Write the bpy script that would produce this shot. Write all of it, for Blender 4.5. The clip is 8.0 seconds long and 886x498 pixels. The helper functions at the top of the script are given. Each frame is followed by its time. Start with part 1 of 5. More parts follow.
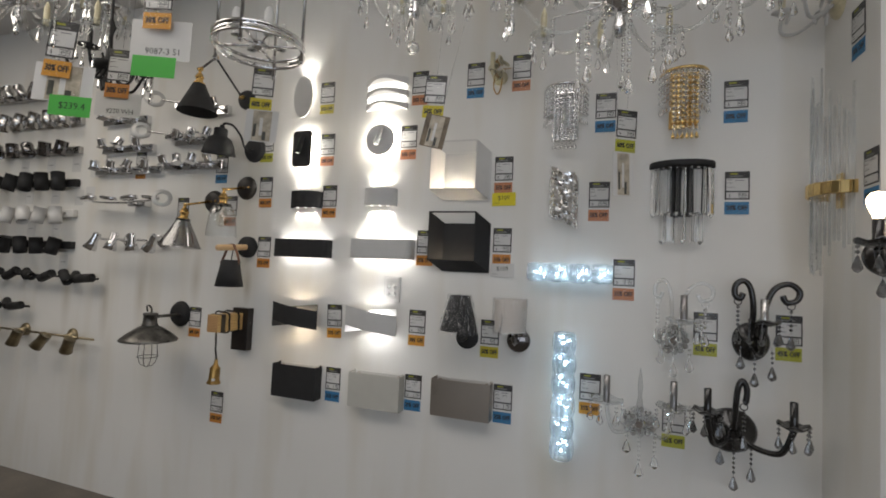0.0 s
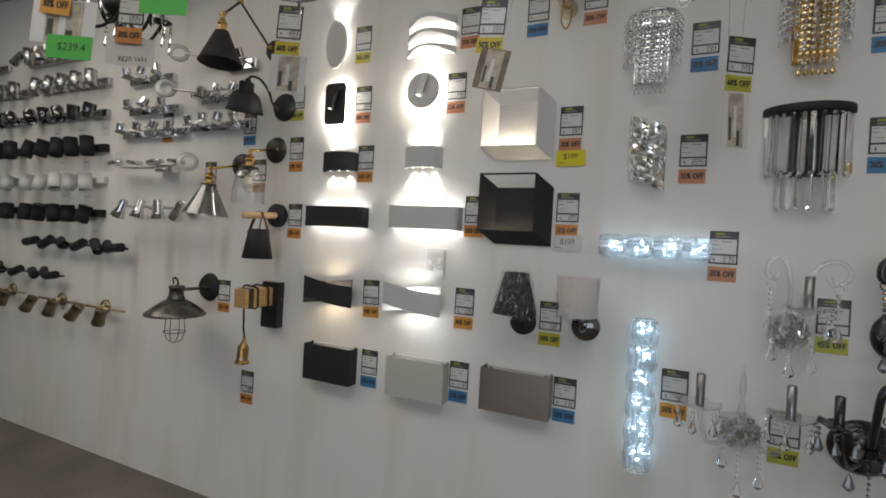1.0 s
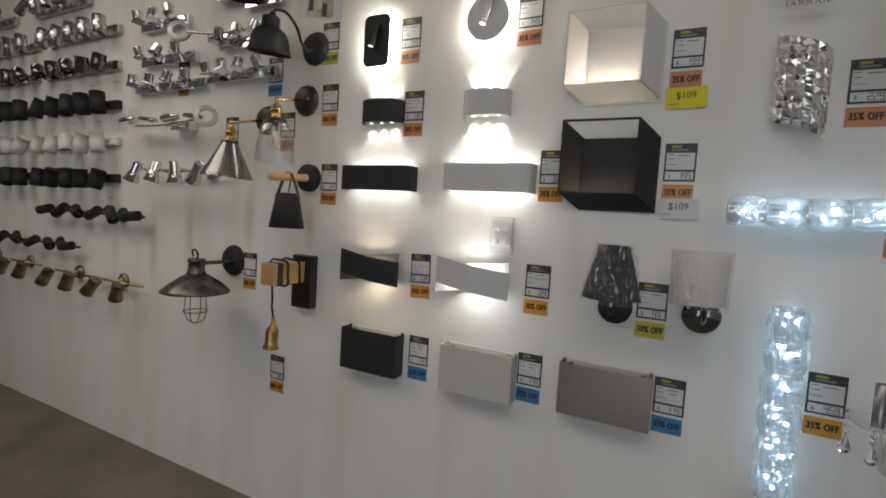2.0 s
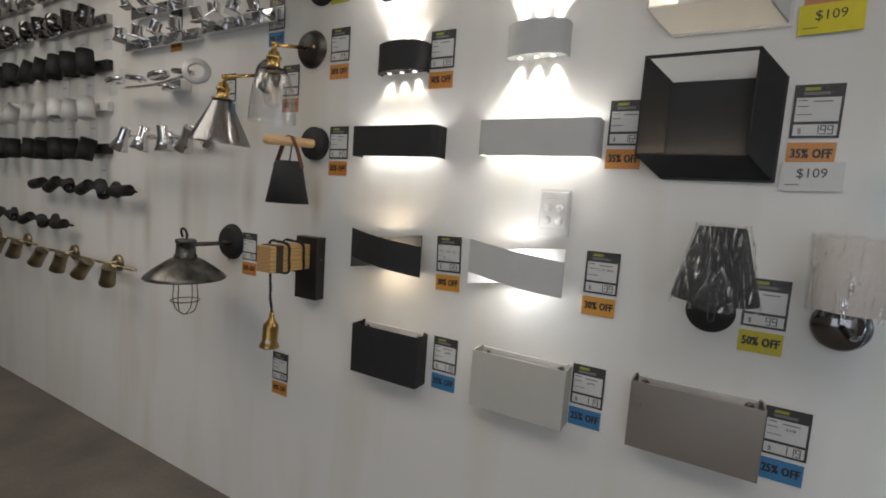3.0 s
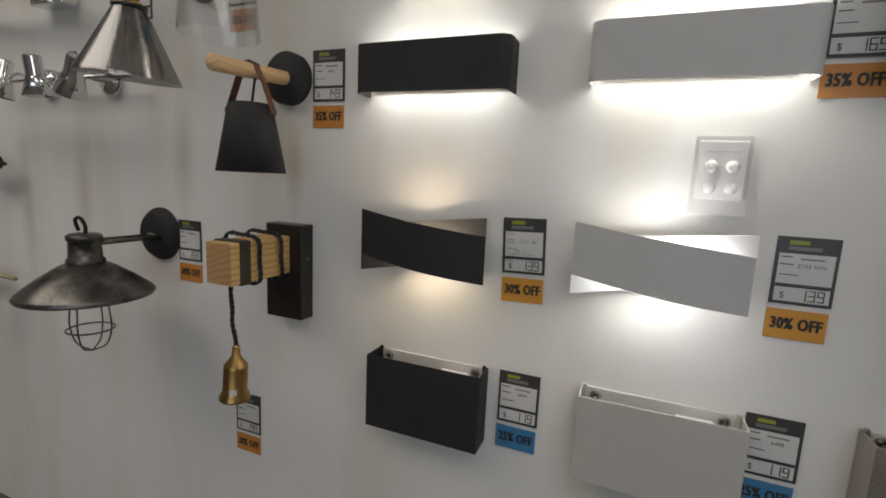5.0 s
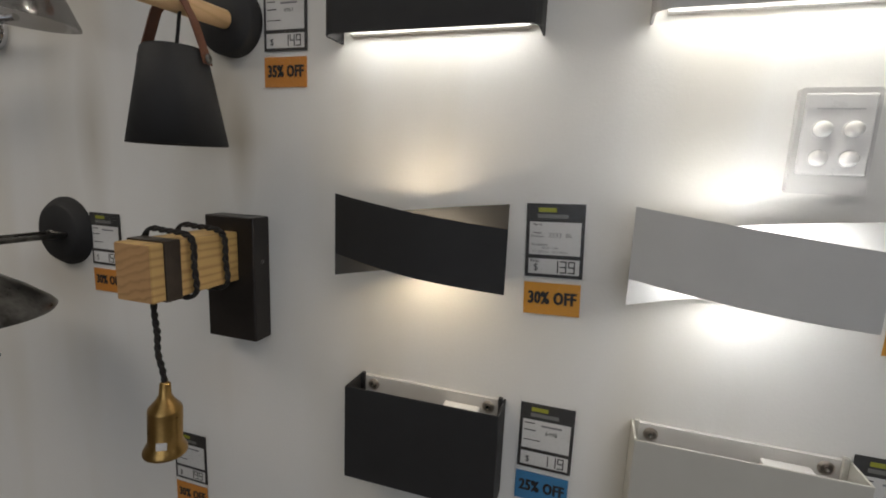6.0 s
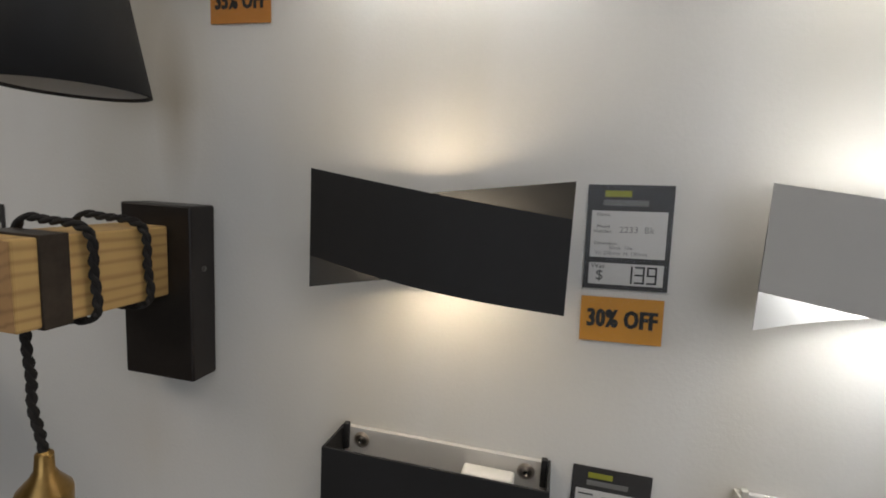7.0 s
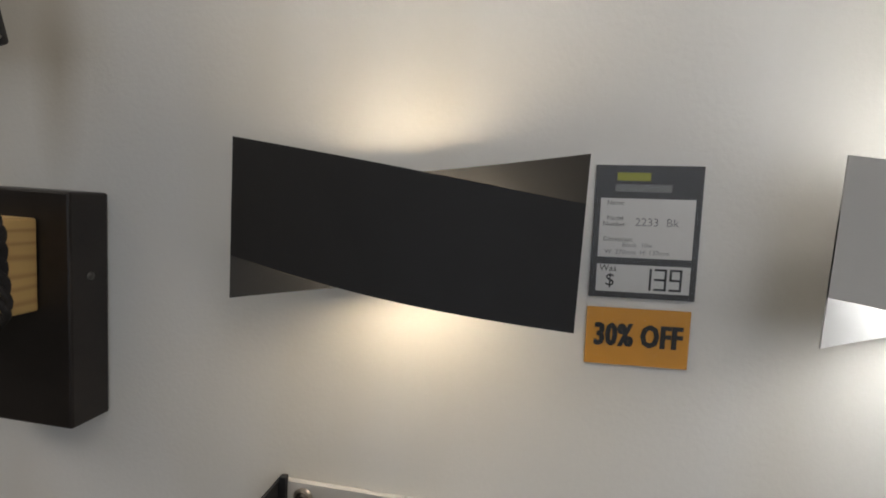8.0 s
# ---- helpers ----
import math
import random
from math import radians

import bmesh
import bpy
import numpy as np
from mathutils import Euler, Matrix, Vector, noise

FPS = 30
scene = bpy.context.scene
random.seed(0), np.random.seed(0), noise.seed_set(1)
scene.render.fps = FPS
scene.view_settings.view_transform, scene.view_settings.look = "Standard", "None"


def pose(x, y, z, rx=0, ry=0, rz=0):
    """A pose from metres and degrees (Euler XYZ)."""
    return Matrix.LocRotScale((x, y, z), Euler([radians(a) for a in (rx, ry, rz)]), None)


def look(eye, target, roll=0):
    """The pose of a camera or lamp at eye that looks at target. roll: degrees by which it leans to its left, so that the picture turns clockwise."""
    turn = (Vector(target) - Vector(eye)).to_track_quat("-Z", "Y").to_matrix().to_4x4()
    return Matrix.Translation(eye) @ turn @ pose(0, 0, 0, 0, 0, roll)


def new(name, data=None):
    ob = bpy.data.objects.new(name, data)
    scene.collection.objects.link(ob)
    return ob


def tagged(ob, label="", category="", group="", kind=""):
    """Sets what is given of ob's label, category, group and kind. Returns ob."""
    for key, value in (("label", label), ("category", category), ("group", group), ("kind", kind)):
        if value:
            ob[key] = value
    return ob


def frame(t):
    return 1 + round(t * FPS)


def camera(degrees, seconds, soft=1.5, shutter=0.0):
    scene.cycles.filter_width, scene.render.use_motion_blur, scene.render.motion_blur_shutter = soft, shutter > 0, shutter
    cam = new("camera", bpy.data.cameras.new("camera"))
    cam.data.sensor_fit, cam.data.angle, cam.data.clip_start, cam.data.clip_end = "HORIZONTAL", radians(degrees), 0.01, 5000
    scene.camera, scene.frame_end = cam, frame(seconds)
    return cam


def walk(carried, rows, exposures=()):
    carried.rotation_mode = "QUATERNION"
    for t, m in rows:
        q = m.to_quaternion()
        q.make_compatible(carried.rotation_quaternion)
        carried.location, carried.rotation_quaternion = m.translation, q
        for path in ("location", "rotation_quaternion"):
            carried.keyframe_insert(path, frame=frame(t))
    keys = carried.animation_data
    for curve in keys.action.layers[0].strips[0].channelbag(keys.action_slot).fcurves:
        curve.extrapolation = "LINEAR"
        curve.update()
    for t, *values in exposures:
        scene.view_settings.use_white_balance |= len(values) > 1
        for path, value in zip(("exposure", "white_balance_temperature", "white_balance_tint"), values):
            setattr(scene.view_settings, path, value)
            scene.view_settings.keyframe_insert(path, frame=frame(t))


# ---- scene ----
cam = camera(87.2, 8.0, soft=1.8)
PATH = [
    (0, (0.192, 0.033, 1.439), (-0.465, 1.919, 1.534), 2.6),
    (0.5, (0.149, 0.173, 1.442), (-0.6, 2.027, 1.484), 3.1),
    (1, (0.043, 0.304, 1.419), (-0.766, 2.133, 1.405), 3.3),
    (1.5, (-0.115, 0.451, 1.403), (-0.963, 2.261, 1.333), 3.4),
    (2, (-0.236, 0.564, 1.385), (-1.128, 2.349, 1.254), 3.5),
    (2.2, (-0.274, 0.62, 1.368), (-1.192, 2.391, 1.224), 3.6),
    (3.3, (-0.485, 0.929, 1.348), (-1.459, 2.66, 1.113), 3.8),
    (3.5, (-0.539, 0.967, 1.343), (-1.487, 2.71, 1.091), 3.8),
    (4, (-0.7, 1.053, 1.344), (-1.582, 2.827, 1.069), 3.5),
    (4.5, (-0.812, 1.118, 1.337), (-1.627, 2.92, 1.041), 3.2),
    (4.7, (-0.848, 1.146, 1.331), (-1.632, 2.96, 1.025), 3.0),
    (5.8, (-1.015, 1.373, 1.287), (-1.657, 3.245, 0.99), 2.3),
    (6, (-1.042, 1.4, 1.288), (-1.641, 3.279, 0.951), 2.4),
    (6.5, (-1.096, 1.493, 1.265), (-1.639, 3.391, 0.941), 2.7),
    (7, (-1.166, 1.583, 1.236), (-1.627, 3.509, 0.959), 3.2),
    (7.5, (-1.202, 1.644, 1.215), (-1.577, 3.594, 0.969), 3.4),
    (8, (-1.2, 1.693, 1.205), (-1.491, 3.662, 1.004), 3.8),
]
walk(cam, [(t, look(eye, target, roll)) for t, eye, target, roll in PATH],
     exposures=((0, -0.02), (1, -0.09), (2, -0.22), (3.5, -0.08), (4, -0.08), (4.5, -0.22), (6, -0.25), (8, -0.20)))

# ---- light and exposure ----
scene.view_settings.exposure = 0.0
WALL = 2.1          # face of the display wall
CEIL = 3.02
world = bpy.data.worlds.new("world")
scene.world = world
world.use_nodes = True
world.node_tree.nodes["Background"].inputs[0].default_value = (0.75, 0.85, 1.0, 1)
world.node_tree.nodes["Background"].inputs[1].default_value = 1.2


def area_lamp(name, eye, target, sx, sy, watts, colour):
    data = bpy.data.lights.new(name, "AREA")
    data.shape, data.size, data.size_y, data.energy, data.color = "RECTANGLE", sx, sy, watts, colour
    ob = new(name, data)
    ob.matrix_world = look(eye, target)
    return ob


# added fill: a lamp in an unseen rear opening, two overhead without fixtures
area_lamp("rear_fill_lamp", (1.6, -4.9, 1.5), (1.0, 0, 1.3), 6.0, 2.4, 29, (0.99, 0.99, 1.0))
area_lamp("overhead_fill_lamp", (-3.0, 0.5, CEIL - 0.03), (-3.0, 0.5, 0), 2.6, 1.2, 33, (1.0, 0.91, 0.80))
area_lamp("overhead_fill_lamp", (0.2, 0.2, CEIL - 0.03), (0.2, 0.2, 0), 2.6, 1.2, 23, (1.0, 0.94, 0.90))

# ---- materials ----
def mat(name, col, rough=0.5, metal=0.0, var=0.12, scale=30.0, bump=0.0, fine=180.0, trans=0.0, ior=1.5, coat=0.0, piece=0.0):
    m = bpy.data.materials.new(name)
    m.use_nodes = True
    nt = m.node_tree
    b = nt.nodes["Principled BSDF"]
    b.inputs["Roughness"].default_value = rough
    b.inputs["Metallic"].default_value = metal
    b.inputs["IOR"].default_value = ior
    b.inputs["Transmission Weight"].default_value = trans
    b.inputs["Coat Weight"].default_value = coat
    b.inputs["Base Color"].default_value = (*col, 1)
    if var:
        tc = nt.nodes.new("ShaderNodeTexCoord")
        n1 = nt.nodes.new("ShaderNodeTexNoise")
        n1.inputs["Scale"].default_value = scale
        n1.inputs["Detail"].default_value = 5
        n2 = nt.nodes.new("ShaderNodeTexNoise")
        n2.inputs["Scale"].default_value = fine
        n2.inputs["Detail"].default_value = 3
        for n in (n1, n2):
            nt.links.new(tc.outputs["Object"], n.inputs["Vector"])
        mixf = nt.nodes.new("ShaderNodeMath")
        mixf.operation = "MULTIPLY_ADD"
        mixf.inputs[1].default_value = 0.35
        nt.links.new(n2.outputs["Fac"], mixf.inputs[0])
        nt.links.new(n1.outputs["Fac"], mixf.inputs[2])
        ramp = nt.nodes.new("ShaderNodeMapRange")
        ramp.inputs[1].default_value, ramp.inputs[2].default_value = 0.4, 0.95
        nt.links.new(mixf.outputs[0], ramp.inputs[0])
        mix = nt.nodes.new("ShaderNodeMix")
        mix.data_type = "RGBA"
        mix.inputs[6].default_value = (*[c * (1 - var) for c in col], 1)
        mix.inputs[7].default_value = (*[min(1, c * (1 + var)) for c in col], 1)
        nt.links.new(ramp.outputs[0], mix.inputs[0])
        nt.links.new(mix.outputs[2], b.inputs["Base Color"])
        rr = nt.nodes.new("ShaderNodeMapRange")
        rr.inputs[3].default_value, rr.inputs[4].default_value = max(0.02, rough * 0.85), min(1, rough * 1.18)
        nt.links.new(ramp.outputs[0], rr.inputs[0])
        nt.links.new(rr.outputs[0], b.inputs["Roughness"])
        if bump:
            bp = nt.nodes.new("ShaderNodeBump")
            bp.inputs["Strength"].default_value = bump
            bp.inputs["Distance"].default_value = 0.002
            nt.links.new(mixf.outputs[0], bp.inputs["Height"])
            nt.links.new(bp.outputs[0], b.inputs["Normal"])
    return m


def glow(name, col, strength):
    m = bpy.data.materials.new(name)
    m.use_nodes = True
    b = m.node_tree.nodes["Principled BSDF"]
    b.inputs["Base Color"].default_value = (0.8, 0.8, 0.8, 1)
    b.inputs["Emission Color"].default_value = (*col, 1)
    b.inputs["Emission Strength"].default_value = strength
    return m


def film(name, gloss, rough=0.08, tint=(1, 1, 1), bump=0.0, rim=0.0):
    """Clear thin plastic: mostly see-through, with a sheen."""
    m = bpy.data.materials.new(name)
    m.use_nodes = True
    nt = m.node_tree
    nt.nodes.remove(nt.nodes["Principled BSDF"])
    tr = nt.nodes.new("ShaderNodeBsdfTransparent")
    tr.inputs[0].default_value = (*tint, 1)
    gl = nt.nodes.new("ShaderNodeBsdfGlossy")
    gl.inputs["Roughness"].default_value = rough
    mx = nt.nodes.new("ShaderNodeMixShader")
    mx.inputs[0].default_value = gloss
    if bump:
        tc = nt.nodes.new("ShaderNodeTexCoord")
        mp = nt.nodes.new("ShaderNodeMapping")
        mp.inputs["Scale"].default_value = (1, 1, 0.16)
        n = nt.nodes.new("ShaderNodeTexNoise")
        n.inputs["Scale"].default_value = 48
        n.inputs["Detail"].default_value = 3
        n.inputs["Distortion"].default_value = 3.0
        bp = nt.nodes.new("ShaderNodeBump")
        bp.inputs["Strength"].default_value = bump
        bp.inputs["Distance"].default_value = 0.01
        nt.links.new(tc.outputs["Object"], mp.inputs[0])
        nt.links.new(mp.outputs[0], n.inputs["Vector"])
        nt.links.new(n.outputs["Fac"], bp.inputs["Height"])
        nt.links.new(bp.outputs[0], gl.inputs["Normal"])
        rp = nt.nodes.new("ShaderNodeMapRange")
        rp.inputs[1].default_value, rp.inputs[2].default_value = 0.56, 0.74
        rp.inputs[3].default_value, rp.inputs[4].default_value = gloss * 0.2, min(1, gloss * 4.5)
        nt.links.new(n.outputs["Fac"], rp.inputs[0])
        nt.links.new(rp.outputs[0], mx.inputs[0])
    if rim:
        lw = nt.nodes.new("ShaderNodeLayerWeight")
        lw.inputs["Blend"].default_value = 0.30
        mr = nt.nodes.new("ShaderNodeMapRange")
        mr.inputs[3].default_value, mr.inputs[4].default_value = gloss, rim
        nt.links.new(lw.outputs["Facing"], mr.inputs[0])
        nt.links.new(mr.outputs[0], mx.inputs[0])
    nt.links.new(tr.outputs[0], mx.inputs[1])
    nt.links.new(gl.outputs[0], mx.inputs[2])
    nt.links.new(mx.outputs[0], nt.nodes["Material Output"].inputs[0])
    return m


def wood(name, light, dark):
    m = bpy.data.materials.new(name)
    m.use_nodes = True
    nt = m.node_tree
    b = nt.nodes["Principled BSDF"]
    b.inputs["Roughness"].default_value = 0.55
    tc = nt.nodes.new("ShaderNodeTexCoord")
    mp = nt.nodes.new("ShaderNodeMapping")
    mp.inputs["Scale"].default_value = (1.0, 0.10, 1.0)
    mp.inputs["Rotation"].default_value = (0.12, 0.3, 0.05)
    w = nt.nodes.new("ShaderNodeTexWave")
    w.inputs["Scale"].default_value = 26
    w.inputs["Distortion"].default_value = 5.0
    w.inputs["Detail"].default_value = 3
    w.inputs["Detail Scale"].default_value = 1.2
    w.bands_direction = "Z"
    n = nt.nodes.new("ShaderNodeTexNoise")
    n.inputs["Scale"].default_value = 14
    n.inputs["Detail"].default_value = 6
    mix = nt.nodes.new("ShaderNodeMix")
    mix.data_type = "RGBA"
    mix.inputs[6].default_value, mix.inputs[7].default_value = (*light, 1), (*dark, 1)
    mul = nt.nodes.new("ShaderNodeMath")
    mul.operation = "MULTIPLY"
    pw = nt.nodes.new("ShaderNodeMath")
    pw.operation = "POWER"
    pw.inputs[1].default_value = 3.0
    nt.links.new(tc.outputs["Object"], mp.inputs[0])
    nt.links.new(mp.outputs[0], w.inputs["Vector"])
    nt.links.new(mp.outputs[0], n.inputs["Vector"])
    nt.links.new(w.outputs["Fac"], pw.inputs[0])
    nt.links.new(pw.outputs[0], mul.inputs[0])
    nt.links.new(n.outputs["Fac"], mul.inputs[1])
    nt.links.new(mul.outputs[0], mix.inputs[0])
    nt.links.new(mix.outputs[2], b.inputs["Base Color"])
    bp = nt.nodes.new("ShaderNodeBump")
    bp.inputs["Strength"].default_value = 0.25
    bp.inputs["Distance"].default_value = 0.001
    nt.links.new(w.outputs["Fac"], bp.inputs["Height"])
    nt.links.new(bp.outputs[0], b.inputs["Normal"])
    return m


def paint_wall(name, col, marks=()):
    """Rolled emulsion: faint stipple, broad unevenness, brownish vertical streaks of painted shade and reflection."""
    m = mat(name, col, 0.75, 0, 0.035, 1.6, 0.38, 210)
    nt = m.node_tree
    b = nt.nodes["Principled BSDF"]
    old = b.inputs["Base Color"].links[0].from_socket
    tc = nt.nodes.new("ShaderNodeTexCoord")
    mp = nt.nodes.new("ShaderNodeMapping")
    mp.inputs["Scale"].default_value = (5.5, 5.5, 0.9)
    n = nt.nodes.new("ShaderNodeTexNoise")
    n.inputs["Scale"].default_value = 1.0
    n.inputs["Detail"].default_value = 2
    rp = nt.nodes.new("ShaderNodeMapRange")
    rp.inputs[1].default_value, rp.inputs[2].default_value = 0.50, 0.76
    rp.inputs[3].default_value, rp.inputs[4].default_value = 0.0, 0.60
    mix = nt.nodes.new("ShaderNodeMix")
    mix.data_type = "RGBA"
    mix.inputs[7].default_value = (col[0] * 0.84, col[1] * 0.79, col[2] * 0.69, 1)
    nt.links.new(tc.outputs["Object"], mp.inputs[0])
    nt.links.new(mp.outputs[0], n.inputs["Vector"])
    nt.links.new(n.outputs["Fac"], rp.inputs[0])
    nt.links.new(rp.outputs[0], mix.inputs[0])
    nt.links.new(old, mix.inputs[6])
    last = mix.outputs[2]
    # brown blotches mixed into the colour, for a stain and for cast shade
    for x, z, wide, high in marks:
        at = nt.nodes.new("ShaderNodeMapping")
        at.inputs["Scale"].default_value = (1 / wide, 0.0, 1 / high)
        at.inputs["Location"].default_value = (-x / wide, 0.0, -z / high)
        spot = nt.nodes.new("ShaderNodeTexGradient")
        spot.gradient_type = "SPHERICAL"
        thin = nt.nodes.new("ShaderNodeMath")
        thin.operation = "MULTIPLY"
        stain_shade = nt.nodes.new("ShaderNodeMix")
        stain_shade.data_type = "RGBA"
        stain_shade.inputs[7].default_value = (col[0] * 0.55, col[1] * 0.49, col[2] * 0.38, 1)
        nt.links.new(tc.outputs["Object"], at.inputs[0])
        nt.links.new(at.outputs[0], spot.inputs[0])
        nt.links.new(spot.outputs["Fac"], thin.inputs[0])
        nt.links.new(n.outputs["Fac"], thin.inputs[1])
        nt.links.new(thin.outputs[0], stain_shade.inputs[0])
        nt.links.new(last, stain_shade.inputs[6])
        last = stain_shade.outputs[2]
    nt.links.new(last, b.inputs["Base Color"])
    return m


def lit_glass(name, share, rim):
    """Clear cut glass with a bright rim that scatters some of the light inside it."""
    m = film(name, 0.08, 0.05, (0.985, 0.99, 0.995), 0.0, rim)
    nt = m.node_tree
    out = nt.nodes["Material Output"]
    old = out.inputs[0].links[0].from_socket
    tl = nt.nodes.new("ShaderNodeBsdfTranslucent")
    tl.inputs[0].default_value = (0.88, 0.94, 0.98, 1)
    mx = nt.nodes.new("ShaderNodeMixShader")
    mx.inputs[0].default_value = share
    nt.links.new(old, mx.inputs[1])
    nt.links.new(tl.outputs[0], mx.inputs[2])
    nt.links.new(mx.outputs[0], out.inputs[0])
    return m


M = {}
M["wall"] = paint_wall("white wall paint", (0.74, 0.73, 0.70))
# first mark is a drip stain; the others paint shadows below the spotlights
M["stainshadewall"] = paint_wall("white wall paint with stain and painted shade", (0.74, 0.73, 0.70), ((-1.652, 1.31, 0.035, 0.13), (-2.02, 1.33, 0.05, 0.20), (-2.45, 1.25, 0.06, 0.30), (-2.75, 1.15, 0.05, 0.28), (-3.1, 1.2, 0.06, 0.3)))
M["ceil"] = mat("ceiling paint", (0.72, 0.71, 0.69), 0.85, 0, 0.04, 2, 0.1)
M["floor"] = mat("worn concrete", (0.150, 0.134, 0.116), 0.6, 0, 0.40, 3.5, 0.35, 60)
M["black"] = mat("matt black powder coat", (0.015, 0.015, 0.016), 0.66, 0, 0.2, 25, 0.10, 900)
M["blackgloss"] = mat("gloss black metal", (0.012, 0.011, 0.011), 0.22, 0, 0.2, 20, 0, 300, coat=0.4)
M["whitecoat"] = mat("white powder coat", (0.60, 0.59, 0.57), 0.45, 0, 0.03, 20, 0.06, 900)
M["stonecoat"] = mat("pale stone powder coat", (0.50, 0.49, 0.445), 0.5, 0, 0.03, 20, 0.06, 900)
M["greycoat"] = mat("pale grey coat", (0.54, 0.54, 0.53), 0.62, 0, 0.04, 20, 0.06, 900)
M["frost"] = mat("frosted pale metal", (0.55, 0.55, 0.54), 0.38, 0.25, 0.05, 20)
M["chip"] = mat("silvered crystal chip", (0.62, 0.60, 0.57), 0.12, 0.55, 0.35, 40, coat=0.5)
M["plastic"] = mat("white plastic", (0.74, 0.73, 0.71), 0.3, 0, 0.02, 30)
M["nickel"] = mat("brushed nickel", (0.44, 0.395, 0.345), 0.30, 0.92, 0.05, 6, 0.03, 400)
M["chrome"] = mat("polished chrome", (0.72, 0.72, 0.73), 0.07, 1, 0.04, 20)
M["smokechrome"] = mat("smoked chrome", (0.20, 0.19, 0.19), 0.08, 1, 0.06, 20)
M["steel"] = mat("brushed steel", (0.55, 0.54, 0.53), 0.25, 1, 0.06, 20)
M["brass"] = mat("brass", (0.62, 0.40, 0.14), 0.26, 1, 0.12, 20)
M["oldbrass"] = mat("antique brass", (0.42, 0.26, 0.09), 0.30, 1, 0.22, 30, 0.05)
M["bronze"] = mat("aged bronze", (0.30, 0.25, 0.16), 0.36, 1, 0.25, 30)
M["gold"] = mat("polished gold plate", (0.78, 0.57, 0.25), 0.13, 1, 0.08, 20)
M["wornmetal"] = mat("worn blackened steel", (0.12, 0.115, 0.105), 0.30, 0.75, 0.75, 22, 0.15, 120)
M["blackbrown"] = mat("dark bronze black", (0.022, 0.018, 0.016), 0.38, 0.2, 0.35, 18, 0.05)
M["wood"] = wood("pine", (0.60, 0.395, 0.15), (0.33, 0.175, 0.055))
M["woodend"] = wood("pine end grain", (0.46, 0.27, 0.12), (0.26, 0.14, 0.06))
M["peg"] = wood("pale beech", (0.74, 0.50, 0.27), (0.60, 0.38, 0.18))
M["leather"] = mat("brown leather", (0.17, 0.065, 0.035), 0.55, 0, 0.25, 60, 0.3)
M["cord"] = mat("black braided cord", (0.014, 0.012, 0.011), 0.8, 0, 0.3, 200, 0.5, 900)
M["band"] = mat("dark metal band", (0.055, 0.043, 0.034), 0.42, 0.6, 0.3, 30)
M["crystal"] = mat("cut crystal", (1, 1, 1), 0.01, 0, 0, trans=1.0, ior=1.54)
M["litcrystal"] = lit_glass("lit cut crystal", 0.15, 0.85)
M["clearglass"] = lit_glass("clear moulded glass", 0.07, 0.80)
M["candle"] = mat("dull chrome candle tube", (0.26, 0.25, 0.25), 0.30, 0.9, 0.15, 30)
M["ribtube"] = lit_glass("clear ribbed tube", 0.12, 0.22)
M["bulbglass"] = film("clear bulb glass", 0.03, 0.03, (0.99, 0.97, 0.93), 0.0, 0.30)
M["smokeglass"] = film("smoked mirror glass", 0.16, 0.17, (0.44, 0.43, 0.43), 0.0, 0.42)
M["thinglass"] = film("thin clear glass", 0.07, 0.03, (0.95, 0.96, 0.96), 0.0, 0.75)
M["smokecrystal"] = film("grey crystal", 0.14, 0.05, (0.50, 0.50, 0.51), 0.0, 0.6)
M["wrap"] = film("crumpled clear wrap", 0.20, 0.06, (0.97, 0.97, 0.97), 1.0)
M["sleeve"] = film("clear ticket sleeve", 0.008, 0.15)
M["card"] = mat("dark grey ticket", (0.035, 0.034, 0.034), 0.5, 0, 0.1, 20)
M["paper"] = mat("white paper", (0.62, 0.615, 0.60), 0.7, 0, 0.03, 30)
M["ink"] = mat("black ink", (0.02, 0.02, 0.02), 0.6, 0, 0)
M["pencil"] = mat("faint pen ink", (0.20, 0.20, 0.21), 0.6, 0, 0)
M["logo"] = mat("yellow green print", (0.30, 0.31, 0.03), 0.6, 0, 0)
M["logogrey"] = mat("grey print", (0.17, 0.17, 0.165), 0.6, 0, 0)
for key, col in (("orange", (0.56, 0.225, 0.04)), ("amber", (0.60, 0.28, 0.035)), ("salmon", (0.52, 0.21, 0.10)), ("blue", (0.040, 0.19, 0.38)), ("yellow", (0.54, 0.45, 0.03)),
                 ("lime", (0.42, 0.42, 0.04)), ("green", (0.07, 0.42, 0.06)), ("bright", (0.68, 0.58, 0.02))):
    M[key] = mat(key + " card", col, 0.6, 0, 0.05, 40)
M["fabric"] = mat("black shade fabric", (0.02, 0.02, 0.021), 0.8, 0, 0.2, 200)
M["cream"] = mat("cream shade fabric", (0.56, 0.53, 0.50), 0.8, 0, 0.06, 200)
M["ivory"] = mat("ivory enamel", (0.55, 0.50, 0.34), 0.4, 0, 0.2, 60)
M["photo"] = mat("printed photo", (0.42, 0.37, 0.29), 0.35, 0, 0.5, 24, 0, 60)
M["photodim"] = mat("printed photo of a dim room", (0.15, 0.115, 0.075), 0.35, 0, 0.8, 18, 0, 50)
M["photodark"] = mat("printed photo dark", (0.07, 0.07, 0.06), 0.35, 0, 0.5, 40)
M["cool"] = glow("cool white led", (0.58, 0.83, 1.0), 62)
M["crescent"] = glow("lit slot diffuser", (1.0, 0.96, 0.88), 2.6)
M["cubeled"] = glow("warm strip", (1.0, 0.80, 0.54), 150)
M["cubewhite"] = glow("warm white strip", (1.0, 0.86, 0.68), 380)
M["twistled"] = glow("white led module", (1.0, 0.99, 0.98), 26)
